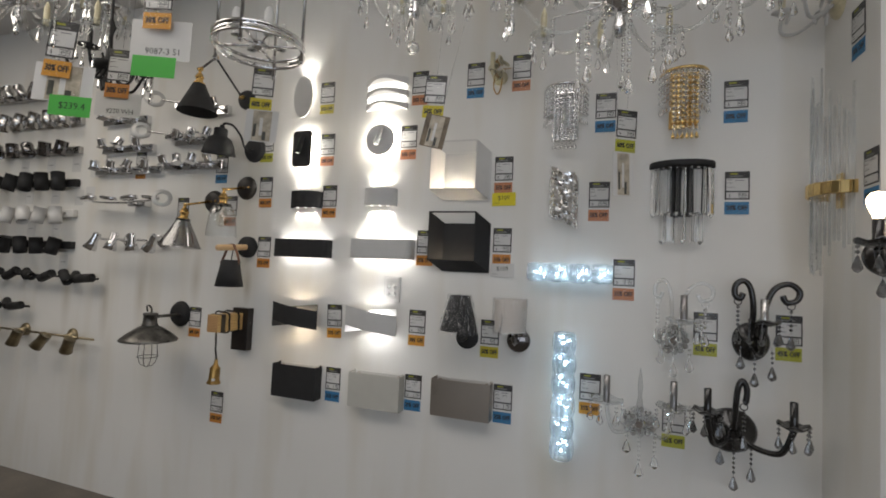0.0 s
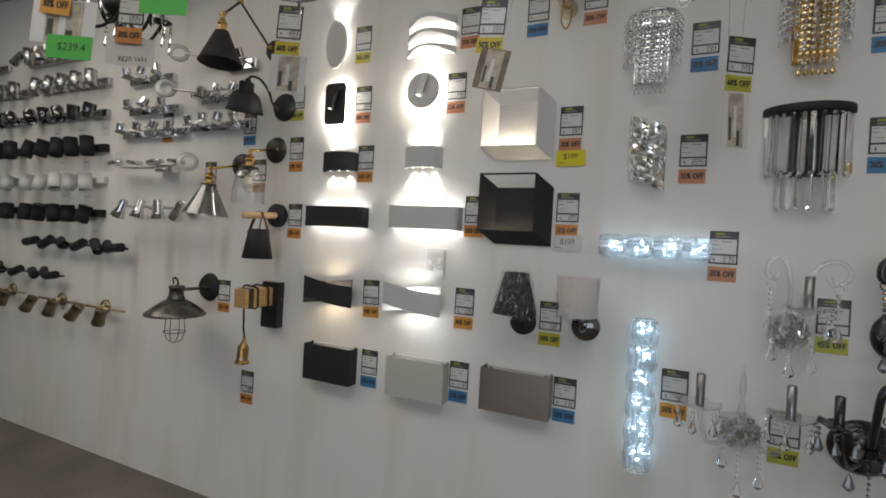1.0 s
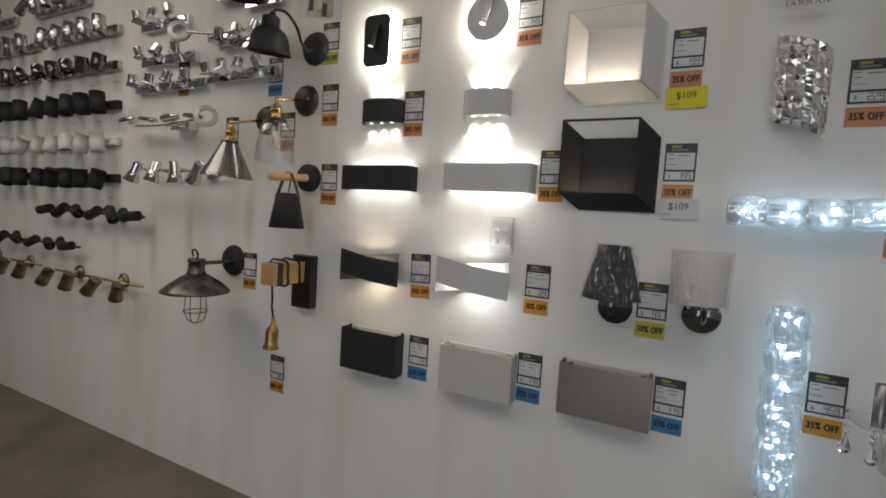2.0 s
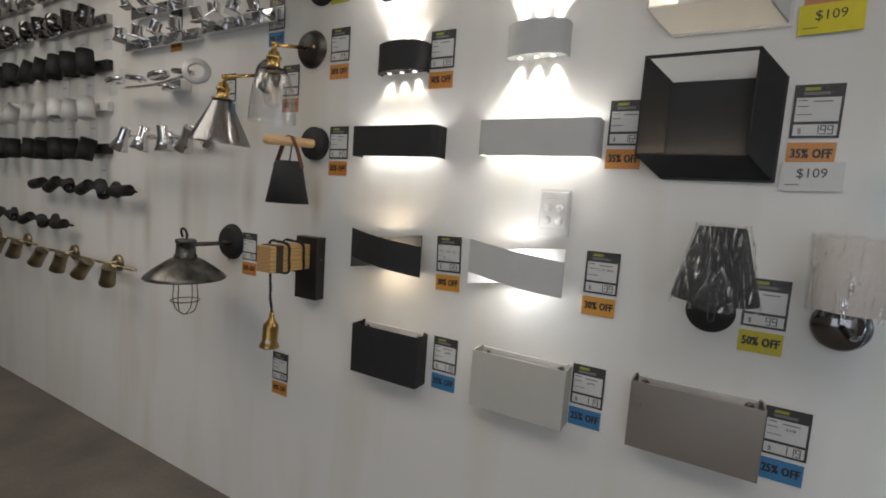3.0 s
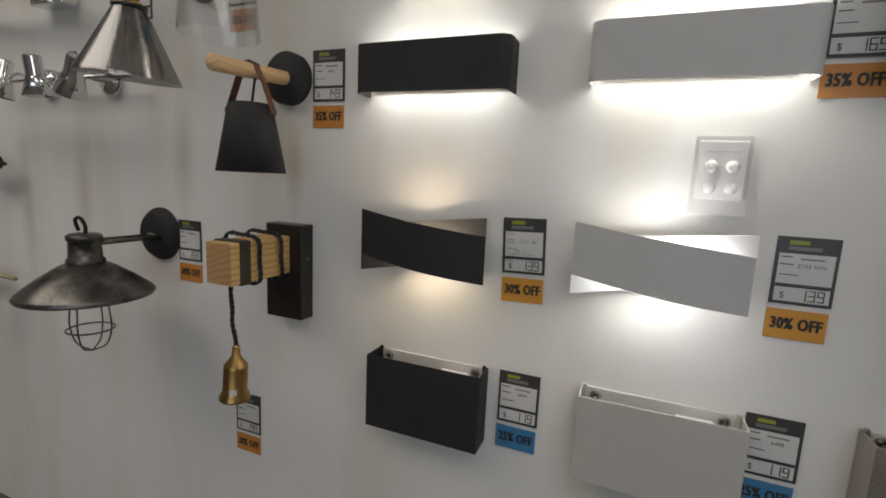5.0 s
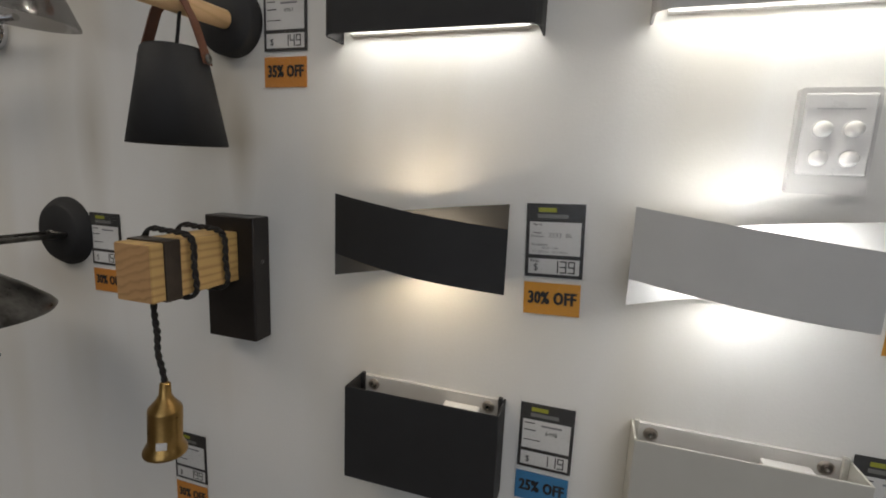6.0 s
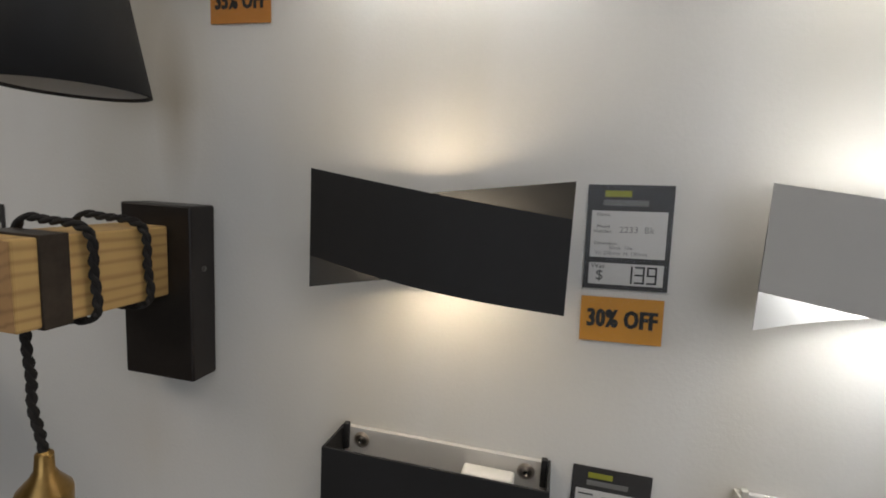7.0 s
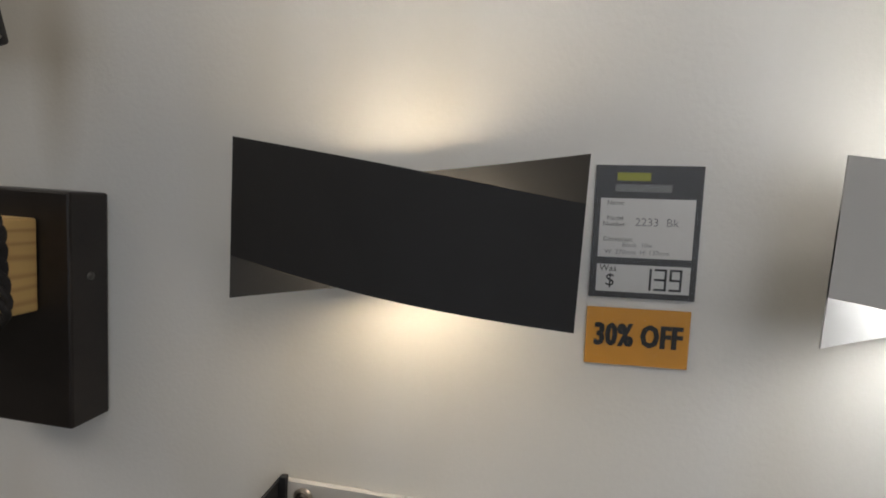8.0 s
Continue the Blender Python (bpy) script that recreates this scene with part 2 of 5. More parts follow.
M["halo"] = glow("halo led", (1.0, 0.94, 0.84), 37)
M["ovalled"] = glow("oval halo led", (1.0, 0.94, 0.84), 5)
M["warm"] = glow("warm white led", (1.0, 0.82, 0.58), 29)
M["barled"] = glow("bar led strip", (1.0, 0.97, 0.92), 15)
M["tip"] = glow("spot lens", (1.0, 0.95, 0.85), 1.8)
M["bulb"] = glow("lit bulb", (1.0, 0.74, 0.46), 9)


# ---- building blocks ----
def B():
    return bmesh.new()


def box(bm, x0, x1, y0, y1, z0, z1, bev=0.0):
    g = bmesh.ops.create_cube(bm, size=1, matrix=Matrix.LocRotScale(((x0 + x1) / 2, (y0 + y1) / 2, (z0 + z1) / 2), None, (x1 - x0, y1 - y0, z1 - z0)))
    if bev:
        edges = list({e for v in g["verts"] for e in v.link_edges})
        bmesh.ops.bevel(bm, geom=edges, offset=bev, segments=2, affect="EDGES", profile=0.5)
    return bm


def lathe(bm, prof, segs=24, m=None, arc=None):
    """Turn a profile of (radius, height) round z; arc: (start, end) in degrees for part of a turn."""
    m = m or Matrix()
    a0, a1 = arc or (0, 360)
    n = segs if arc is None else segs + 1
    rings = []
    for r, z in prof:
        if r < 1e-6:
            rings.append([bm.verts.new(m @ Vector((0, 0, z)))])
        else:
            rings.append([bm.verts.new(m @ Vector((r * math.cos(radians(a0 + (a1 - a0) * k / segs)), r * math.sin(radians(a0 + (a1 - a0) * k / segs)), z))) for k in range(n)])
    for a, b in zip(rings, rings[1:]):
        for k in range(segs):
            k2 = (k + 1) % n
            if len(a) == 1 and len(b) == 1:
                continue
            if len(a) == 1:
                f = [a[0], b[k], b[k2]]
            elif len(b) == 1:
                f = [a[k], a[k2], b[0]]
            else:
                f = [a[k], a[k2], b[k2], b[k]]
            bm.faces.new(f).smooth = True
    return bm


def tube(bm, pts, r, segs=8, caps=True):
    pts = [Vector(p) for p in pts]
    rings, up = [], None
    for i, p in enumerate(pts):
        d = (pts[min(i + 1, len(pts) - 1)] - pts[max(i - 1, 0)]).normalized()
        if up is None:
            up = d.orthogonal().normalized()
        up = (up - d * up.dot(d)).normalized()
        side = d.cross(up)
        rr = r[i] if isinstance(r, (list, tuple)) else r
        rings.append([bm.verts.new(p + rr * (math.cos(2 * math.pi * k / segs) * up + math.sin(2 * math.pi * k / segs) * side)) for k in range(segs)])
    for a, b in zip(rings, rings[1:]):
        for k in range(segs):
            bm.faces.new((a[k], a[(k + 1) % segs], b[(k + 1) % segs], b[k])).smooth = True
    if caps:
        bm.faces.new(rings[0][::-1])
        bm.faces.new(rings[-1])
    return bm


def bend(points, n=8):
    """A smooth line through the points."""
    P = [Vector(p) for p in points]
    out = []
    for i in range(len(P) - 1):
        a, b, c, d = P[max(i - 1, 0)], P[i], P[i + 1], P[min(i + 2, len(P) - 1)]
        for k in range(n):
            t = k / n
            out.append(0.5 * (2 * b + (c - a) * t + (2 * a - 5 * b + 4 * c - d) * t * t + (3 * b - 3 * c + d - a) * t ** 3))
    out.append(P[-1])
    return out


def slab(bm, poly, y0, y1):
    """A flat outline of (x, z) with thickness in y."""
    a = [bm.verts.new((x, y0, z)) for x, z in poly]
    b = [bm.verts.new((x, y1, z)) for x, z in poly]
    bm.faces.new(a)
    bm.faces.new(b[::-1])
    n = len(poly)
    for k in range(n):
        bm.faces.new((a[k], b[k], b[(k + 1) % n], a[(k + 1) % n]))
    bmesh.ops.recalc_face_normals(bm, faces=bm.faces)
    return bm


def round_rect(w, h, r, n=5):
    pts = []
    for cx, cz, a in ((w / 2 - r, h / 2 - r, 0), (-w / 2 + r, h / 2 - r, 90), (-w / 2 + r, -h / 2 + r, 180), (w / 2 - r, -h / 2 + r, 270)):
        pts += [(cx + r * math.cos(radians(a + 90 * k / n)), cz + r * math.sin(radians(a + 90 * k / n))) for k in range(n + 1)]
    return pts


def ellipse(w, h, n=40):
    return [(w / 2 * math.cos(2 * math.pi * k / n), h / 2 * math.sin(2 * math.pi * k / n)) for k in range(n)]


def drop(bm, x, y, z, w, h, flat=0.6):
    """A faceted pear-shaped crystal hanging from (x, y, z)."""
    m = Matrix.Translation((x, y, z)) @ Matrix.Diagonal((1, flat, 1, 1))
    lathe(bm, [(0, 0), (w * 0.14, -h * 0.12), (w * 0.38, -h * 0.5), (w * 0.5, -h * 0.74), (w * 0.3, -h * 0.92), (0, -h)], 8, m)
    for f in bm.faces:
        f.smooth = False
    return bm


def bead(bm, x, y, z, r):
    m = Matrix.Translation((x, y, z))
    return lathe(bm, [(0, r), (r * 0.8, r * 0.55), (r, 0), (r * 0.8, -r * 0.55), (0, -r)], 6, m)


def mesh_of(bm, name):
    for e in bm.edges:
        if len(e.link_faces) == 2 and e.calc_face_angle(0.0) > 0.62:
            e.smooth = False
    me = bpy.data.meshes.new(name)
    bm.to_mesh(me)
    bm.free()
    return me


def part(name, bm, material, parent, label=""):
    """One mesh object under a thing or a part; bm is a bmesh or a mesh that is shared."""
    me = bm if isinstance(bm, bpy.types.Mesh) else mesh_of(bm, name)
    if material is not None and not me.materials:
        me.materials.append(M[material])
    ob = new(name, me)
    ob.parent = parent
    return tagged(ob, label)


def thing(name, m, label, category, group=""):
    ob = new(name)
    ob.empty_display_size = 0.02
    ob.matrix_world = m
    return tagged(ob, label, category, group)


def at_wall(x, z, turn=0.0):
    return pose(x, WALL, z, 0, turn, 0)


def solid(name, bm, material, label, category, kind="structure"):
    me = mesh_of(bm, name)
    me.materials.append(M[material])
    return tagged(new(name, me), label, category, "", kind)


TEXTS = {}


def words(body, size, heavy):
    """A flat mesh of the words, centred, standing in x and z and facing -y; heavy fattens the strokes."""
    if (body, size, heavy) not in TEXTS:
        cu = bpy.data.curves.new("words", "FONT")
        cu.body, cu.size, cu.align_x, cu.align_y, cu.resolution_u = body, size, "CENTER", "CENTER", 2
        cu.offset = size * min(heavy, 0.026)
        cu.space_character = 1.0 + heavy * 1.6
        ob = bpy.data.objects.new("words", cu)
        me = bpy.data.meshes.new_from_object(ob)
        me.transform(pose(0, 0, 0, 90))
        if heavy > 0.026:
            bm = bmesh.new()
            for k in (-1, 1):
                side = me.copy()
                side.transform(Matrix.Translation((k * size * heavy * 0.8, k * 0.00004, 0)))
                bm.from_mesh(side)
                bpy.data.meshes.remove(side)
            bm.to_mesh(me)
            bm.free()
        bpy.data.objects.remove(ob)
        TEXTS[(body, size, heavy)] = me
    return TEXTS[(body, size, heavy)]


def write(name, body, size, x, y, z, ink, parent, wide=1.0, heavy=0.0):
    me = words(body, size, heavy).copy()
    me.transform(Matrix.Translation((x, y, z)) @ Matrix.Diagonal((wide, 1, 1, 1)))
    return part(name, me, ink, parent)


LIT = {"0": "abcdef", "1": "bc", "2": "abged", "3": "abgcd", "4": "fgbc", "5": "afgcd", "6": "afgedc", "7": "abc", "8": "abcdefg", "9": "abcdfg"}


def figures(body, h, x, y, z):
    """Figures inked in on a printed seven-bar grid, centred on (x, z)."""
    w, st, gap = h * 0.48, h * 0.055, h * 0.24
    bars = {"a": (0, w, h / 2, h / 2), "d": (0, w, -h / 2, -h / 2), "g": (0, w, 0, 0), "f": (0, 0, 0, h / 2), "b": (w, w, 0, h / 2), "e": (0, 0, -h / 2, 0), "c": (w, w, -h / 2, 0)}
    bm = B()
    for k, ch in enumerate(body):
        o = x - (len(body) * (w + gap) - gap) / 2 + k * (w + gap)
        for b in LIT[ch]:
            x0, x1, z0, z1 = bars[b]
            box(bm, o + x0 - st, o + x1 + st, y, y + 0.0002, z + z0 - st, z + z1 + st)
    return bm


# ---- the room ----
solid("wall_north", box(B(), -7.0, 0.95, WALL, WALL + 0.2, 0, CEIL), "stainshadewall", "white painted display wall with a faint stain and painted shade streaks", "wall")
solid("wall_return", box(B(), 0.95, 1.10, 1.727, WALL + 0.2, 0, CEIL), "wall", "white painted side wall of the display bay", "wall")
solid("wall_pier", box(B(), 1.104, 3.5, 1.727, 1.9, 0, CEIL), "wall", "white painted wall beside the display bay", "wall")
# unseen walls, added to close the room round an opening for the rear lamp
solid("wall_east", box(B(), 3.504, 3.7, -5.2, 1.9, 0, CEIL), "wall", "unseen plain white wall added to close the room", "wall")
solid("wall_west", box(B(), -7.2, -7.004, -5.2, WALL + 0.2, 0, CEIL), "wall", "unseen plain white wall added to close the room", "wall")
solid("wall_south_pier", box(B(), -7.0, -1.6, -5.2, -5.0, 0, CEIL), "wall", "unseen plain white wall beside the added rear opening", "wall")
solid("wall_south_header", box(B(), -1.596, 3.5, -5.2, -5.0, 2.75, CEIL), "wall", "unseen plain white wall over the added rear opening", "wall")
solid("floor", box(B(), -7.2, 3.7, -5.2, WALL + 0.2, -0.15, -0.001), "floor", "worn grey brown concrete floor", "floor")
solid("ceiling", box(B(), -7.2, 3.7, -5.2, WALL + 0.2, CEIL + 0.002, CEIL + 0.15), "ceil", "plain white painted ceiling", "ceiling")

# ---- lit sconces in the middle of the display ----
def twist_sconce(x, z, coat, led, label):
    """A loop of two crossing bowed bands on a small wall bracket."""
    t = thing("twisted_wall_sconce", at_wall(x, z), label, "wall lamp", "twisted sconces")
    W, H, BH = 0.27, 0.128, 0.093
    n = 36
    for name, sgn, bow in (("front_band", 1, -0.028), ("back_band", -1, 0.040)):
        bm = B()
        rows = []
        for k in range(n + 1):
            s = k / n
            xx = -W / 2 + W * s
            y = -0.068 + bow * math.sin(math.pi * s)
            lift = (H - BH) * (0.5 - s) * sgn
            rows.append([bm.verts.new((xx, y + dy, lift + dz)) for dy, dz in ((0, BH / 2), (0.0016, BH / 2), (0.0016, -BH / 2), (0, -BH / 2))])
        for a, b in zip(rows, rows[1:]):
            for k in range(4):
                bm.faces.new((a[k], a[(k + 1) % 4], b[(k + 1) % 4], b[k]))
        for r in (rows[0], rows[-1]):
            bm.faces.new(r)
        bmesh.ops.recalc_face_normals(bm, faces=bm.faces)
        part(name, bm, coat, t)
    part("bracket", box(B(), -0.035, 0.035, -0.024, 0, -0.03, 0.03, 0.002), coat, t)
    part("led_module", box(B(), -0.046, 0.046, -0.072, -0.050, -0.030, 0.018), led, t, "lit led module")
    return t


twist_sconce(-1.286, 1.181, "black", "warm", "matt black twisted metal wall sconce glowing warm white")
twist_sconce(-0.856, 1.188, "greycoat", "twistled", "pale grey twisted metal wall sconce glowing white")


def bar_sconce(x, z, w, h, coat, led, label):
    t = thing("bar_wall_sconce", at_wall(x, z), label, "wall lamp", "bar sconces")
    d, r = 0.066, 0.022
    outer, inner = [], []
    for o, q in ((0, outer), (0.003, inner)):
        q.append((-w / 2 + o, -0.002))
        for k in range(7):
            a = radians(90 * k / 6)
            q.append((-w / 2 + r - (r - o) * math.cos(a), -d + r - (r - o) * math.sin(a)))
        for k in range(7):
            a = radians(90 * k / 6)
            q.append((w / 2 - r + (r - o) * math.sin(a), -d + r - (r - o) * math.cos(a)))
        q.append((w / 2 - o, -0.002))
    bm = B()
    lo = [[bm.verts.new((px, py, zz)) for px, py in q] for q in (outer, inner) for zz in (-h / 2, h / 2)]
    o0, o1, i0, i1 = lo
    for k in range(len(outer) - 1):
        for a, b in ((o0, o1), (o1, i1), (i1, i0), (i0, o0)):
            bm.faces.new((a[k], a[k + 1], b[k + 1], b[k]))
    for k in (0, -1):
        bm.faces.new((o0[k], o1[k], i1[k], i0[k]))
    bmesh.ops.recalc_face_normals(bm, faces=bm.faces)
    part("housing", bm, coat, t)
    part("mounting_plate", box(B(), -w / 2 + 0.02, w / 2 - 0.02, -0.012, 0, -h / 2 + 0.012, h / 2 - 0.012), "whitecoat", t)
    for zz in (-h / 2 + 0.020, h / 2 - 0.024):
        part("led_strip", box(B(), -w / 2 + 0.020, w / 2 - 0.020, -0.040, -0.022, zz, zz + 0.004), led, t, "lit white led strip")
    return t


bar_sconce(-1.288, 1.524, 0.320, 0.093, "black", "barled", "matt black bar shaped wall sconce lit up and down")
bar_sconce(-0.832, 1.532, 0.324, 0.094, "greycoat", "barled", "pale grey bar shaped wall sconce lit up and down")


def beam_sconce(x, z, w, coat, watts, label):
    """A curved up and down light with three lenses at each end."""
    t = thing("curved_wall_sconce", at_wall(x, z), label, "wall lamp", "curved beam sconces")
    h, d, n = 0.086, 0.066, 20
    prof = [(-w / 2, 0.0)] + [(-w / 2 * math.cos(math.pi * k / n), -0.018 - (d - 0.018) * math.sin(math.pi * k / n)) for k in range(n + 1)] + [(w / 2, 0.0)]
    bm = B()
    a = [bm.verts.new((px, py, -h / 2)) for px, py in prof]
    b = [bm.verts.new((px, py, h / 2)) for px, py in prof]
    for k in range(len(prof) - 1):
        bm.faces.new((a[k], a[k + 1], b[k + 1], b[k])).smooth = True
    for s, ring in ((-1, a), (1, b)):
        c = [bm.verts.new((v.co.x * 0.985, v.co.y * 0.97, v.co.z - s * 0.006)) for v in ring]
        for k in range(len(ring) - 1):
            bm.faces.new((ring[k], ring[k + 1], c[k + 1], c[k]))
        bm.faces.new(c)
    bmesh.ops.recalc_face_normals(bm, faces=bm.faces)
    part("housing", bm, coat, t)
    for s in (-1, 1):
        for k in (-1, 0, 1):
            m = Matrix.Translation((k * w * 0.27, -0.020, s * (h / 2 - 0.002)))
            lens = part("lens", lathe(B(), [(0.0, 0.001), (0.006, 0.0005), (0.007, -0.002)] if s > 0 else [(0.007, 0.002), (0.006, -0.0005), (0.0, -0.001)], 14, m), "tip", t, "lit round lens")
            data = bpy.data.lights.new("lens_beam", "SPOT")
            data.energy, data.spot_size, data.spot_blend, data.shadow_soft_size, data.color = watts, radians(58), 0.18, 0.002, (1.0, 0.95, 0.82)
            lamp = new("lens_beam", data)
            lamp.parent = t
            lamp.matrix_local = look((k * w * 0.27, -0.009, s * (h / 2 + 0.003)), (k * w * 0.27 + k * 0.15, 0.02, s * 1.0))
    return t


beam_sconce(-1.292, 1.778, 0.176, "black", 1.3, "matt black curved wall sconce throwing three beams up and down")
beam_sconce(-0.860, 1.787, 0.168, "greycoat", 2.1, "pale grey curved wall sconce throwing beams up and down")


def halo_sconce(name, x, z, outline, coat, label, spot, led="halo", shrink=0.90, push=0.0):
    t = thing(name, at_wall(x, z), label, "wall lamp", "halo sconces")
    part("face_plate", slab(B(), outline, -0.040, -0.031), coat, t)
    part("led_ring", slab(B(), [(px * shrink, pz * shrink + push) for px, pz in outline], -0.026, -0.014), led, t, "lit led ring")
    part("mounting_box", slab(B(), [(px * 0.5, pz * 0.5) for px, pz in outline], -0.030, 0), "whitecoat", t)
    if spot:
        m = Matrix.Translation((0.004, -0.062, 0.01)) @ Matrix.Rotation(radians(12), 4, "Y") @ Matrix.Rotation(radians(-8), 4, "X")
        L = spot
        sp = part("reading_spot", lathe(B(), [(0, L * 0.6), (0.011, L * 0.6), (0.0125, L * 0.56), (0.0125, -L * 0.5), (0.010, -L * 0.5)], 18, m), coat, t)
        part("lens", lathe(B(), [(0.010, -L * 0.49), (0, -L * 0.50)], 16, m), "tip", sp, "lit spot lens")
        part("pivot", lathe(B(), [(0.008, 0), (0.008, 0.03), (0, 0.03)], 12, Matrix.Translation((0.004, -0.039, 0.02)) @ Matrix.Rotation(radians(90), 4, "X")), coat, t)
    return t


oval = halo_sconce("oval_wall_sconce", -1.335, 2.325, ellipse(0.115, 0.222), "greycoat", "pale grey oval wall sconce with a bright upward glow", 0, "ovalled", 0.72, 0.020)
up = bpy.data.lights.new("upward_beam", "SPOT")
up.energy, up.spot_size, up.spot_blend, up.shadow_soft_size, up.color = 24.0, radians(82), 0.5, 0.01, (1.0, 0.95, 0.86)
beam = new("upward_beam", up)
beam.parent = oval
beam.matrix_local = look((0.005, -0.018, 0.085), (0.03, -0.05, 1.0))
halo_sconce("rectangular_wall_sconce", -1.323, 2.047, round_rect(0.112, 0.190, 0.022), "black", "black rounded rectangular wall sconce with halo light and reading spot", 0.085)
halo_sconce("round_wall_sconce", -0.870, 2.072, ellipse(0.152, 0.152), "greycoat", "pale grey round wall sconce with halo light and reading spot", 0.085)


def arch_sconce(x, z):
    t = thing("louvred_wall_sconce", at_wall(x, z), "white louvred wall sconce with two bright curved slots", "wall lamp")
    w, d = 0.222, 0.075
    n = 16
    for z0, z1 in ((0.042, 0.078), (-0.018, 0.014), (-0.078, -0.05)):
        bm = B()
        rows = []
        for k in range(n + 1):
            s = k / n
            px = -w / 2 + w * s
            py = -0.02 - (d - 0.02) * math.sin(math.pi * s)
            arch = 0.018 * math.sin(math.pi * s)
            rows.append([bm.verts.new(v) for v in ((px, 0, z1 + 0.0), (px, py, z1 + 0.0), (px, py, z0 + arch), (px, 0, z0 + arch))])
        for a, b in zip(rows, rows[1:]):
            for k in range(4):
                bm.faces.new((a[k], a[(k + 1) % 4], b[(k + 1) % 4], b[k]))
        for r in (rows[0], rows[-1]):
            bm.faces.new(r)
        bmesh.ops.recalc_face_normals(bm, faces=bm.faces)
        part("louvre", bm, "whitecoat", t)
    part("diffuser", box(B(), -w / 2 + 0.01, w / 2 - 0.01, -0.022, -0.006, -0.07, 0.07), "crescent", t, "bright white diffuser")
    return t


arch_sconce(-0.855, 2.305)


def frame_sconce(x, z, coat, led, label):
    """A square frame carried in front of a square back, joined by slanting sides, open above."""
    t = thing("square_frame_sconce", at_wall(x, z), label, "wall lamp", "square frame sconces")
    a, d, ox, oz, th = 0.1125, 0.058, 0.058, -0.051, 0.004
    F = [(-a, -d, a), (a, -d, a), (a, -d, -a), (-a, -d, -a)]
    K = [(v[0] + ox, -0.001, v[2] + oz) for v in F]

    def panel(name, q, off):
        bm = B()
        p = [bm.verts.new(v) for v in q]
        r = [bm.verts.new(Vector(v) + Vector(off)) for v in q]
        bm.faces.new(p)
        bm.faces.new(r[::-1])
        for k in range(4):
            bm.faces.new((p[k], r[k], r[(k + 1) % 4], p[(k + 1) % 4]))
        bmesh.ops.recalc_face_normals(bm, faces=bm.faces)
        part(name, bm, coat, t)
    panel("side_panel", (F[1], K[1], K[2], F[2]), (-th, 0, 0))
    panel("side_panel", (F[0], K[0], K[3], F[3]), (th, 0, 0))
    panel("bottom_panel", (F[3], F[2], K[2], K[3]), (0, 0, th))
    panel("top_rail", (F[0], F[1], (a, -d, a - 0.007), (-a, -d, a - 0.007)), (0, th, 0))
    panel("back_panel", (K[0], K[1], K[2], K[3]), (0, -0.006, 0))
    part("led_strip", box(B(), -a + 0.046, a + 0.02, -0.018, -0.013, -a - 0.034, -a - 0.030), led, t, "warm led strip")
    return t


frame_sconce(-0.472, 1.6025, "black", "cubeled", "matt black square frame wall sconce with warm inner glow")
frame_sconce(-0.480, 1.9315, "whitecoat", "cubewhite", "white square frame wall sconce with warm inner glow")


def pocket_sconce(x, z, w, coat, label, inner="whitecoat"):
    """A shallow box open at the top, with a pale back plate and two screws."""
    t = thing("box_wall_sconce", at_wall(x, z), label, "wall lamp", "box sconces")
    h, d = 0.164, 0.062
    part("front_panel", box(B(), -w / 2, w / 2, -d, -d + 0.003, -h / 2, h / 2, 0.001), coat, t)
    for s in (-1, 1):
        part("side_panel", box(B(), s * (w / 2 - 0.0015) - 0.0015, s * (w / 2 - 0.0015) + 0.0015, -d + 0.003, -0.001, -h / 2, h / 2 - 0.001), coat, t)
        part("corner_tab", box(B(), s * (w / 2 - 0.007) - 0.0035, s * (w / 2 - 0.007) + 0.0035, -0.012, -0.005, h / 2 - 0.03, h / 2 + 0.004, 0.001), coat, t)
        sc = part("screw", lathe(B(), [(0, 0.004), (0.007, 0.003), (0.010, 0.001), (0.010, 0)], 14, Matrix.Translation((s * (w / 2 - 0.027), -0.0075, h / 2 - 0.016)) @ Matrix.Rotation(radians(90), 4, "X")), "nickel", t)
        part("screw_head", lathe(B(), [(0, 0.0055), (0.003, 0.005), (0.004, 0.003)], 10, Matrix.Translation((s * (w / 2 - 0.027), -0.0075, h / 2 - 0.016)) @ Matrix.Rotation(radians(90), 4, "X")), "steel", sc)
    part("bottom_panel", box(B(), -w / 2 + 0.003, w / 2 - 0.003, -d + 0.003, -0.001, -h / 2, -h / 2 + 0.003), coat, t)
    part("back_plate", box(B(), -w / 2 + 0.004, w / 2 - 0.004, -0.007, -0.001, -h / 2 + 0.004, h / 2 - 0.002), inner, t)
    part("lamp_holder", box(B(), 0.03, 0.09, -0.032, -0.010, h / 2 - 0.03, h / 2 - 0.017, 0.003), "plastic", t, "white plastic lamp holder")
    return t


pocket_sconce(-1.277, 0.847, 0.258, "black", "matt black box wall sconce open at the top")
pocket_sconce(-0.826, 0.854, 0.268, "stonecoat", "pale stone coloured box wall sconce open at the top")
pocket_sconce(-0.399, 0.872, 0.272, "nickel", "brushed nickel box wall sconce open at the top")


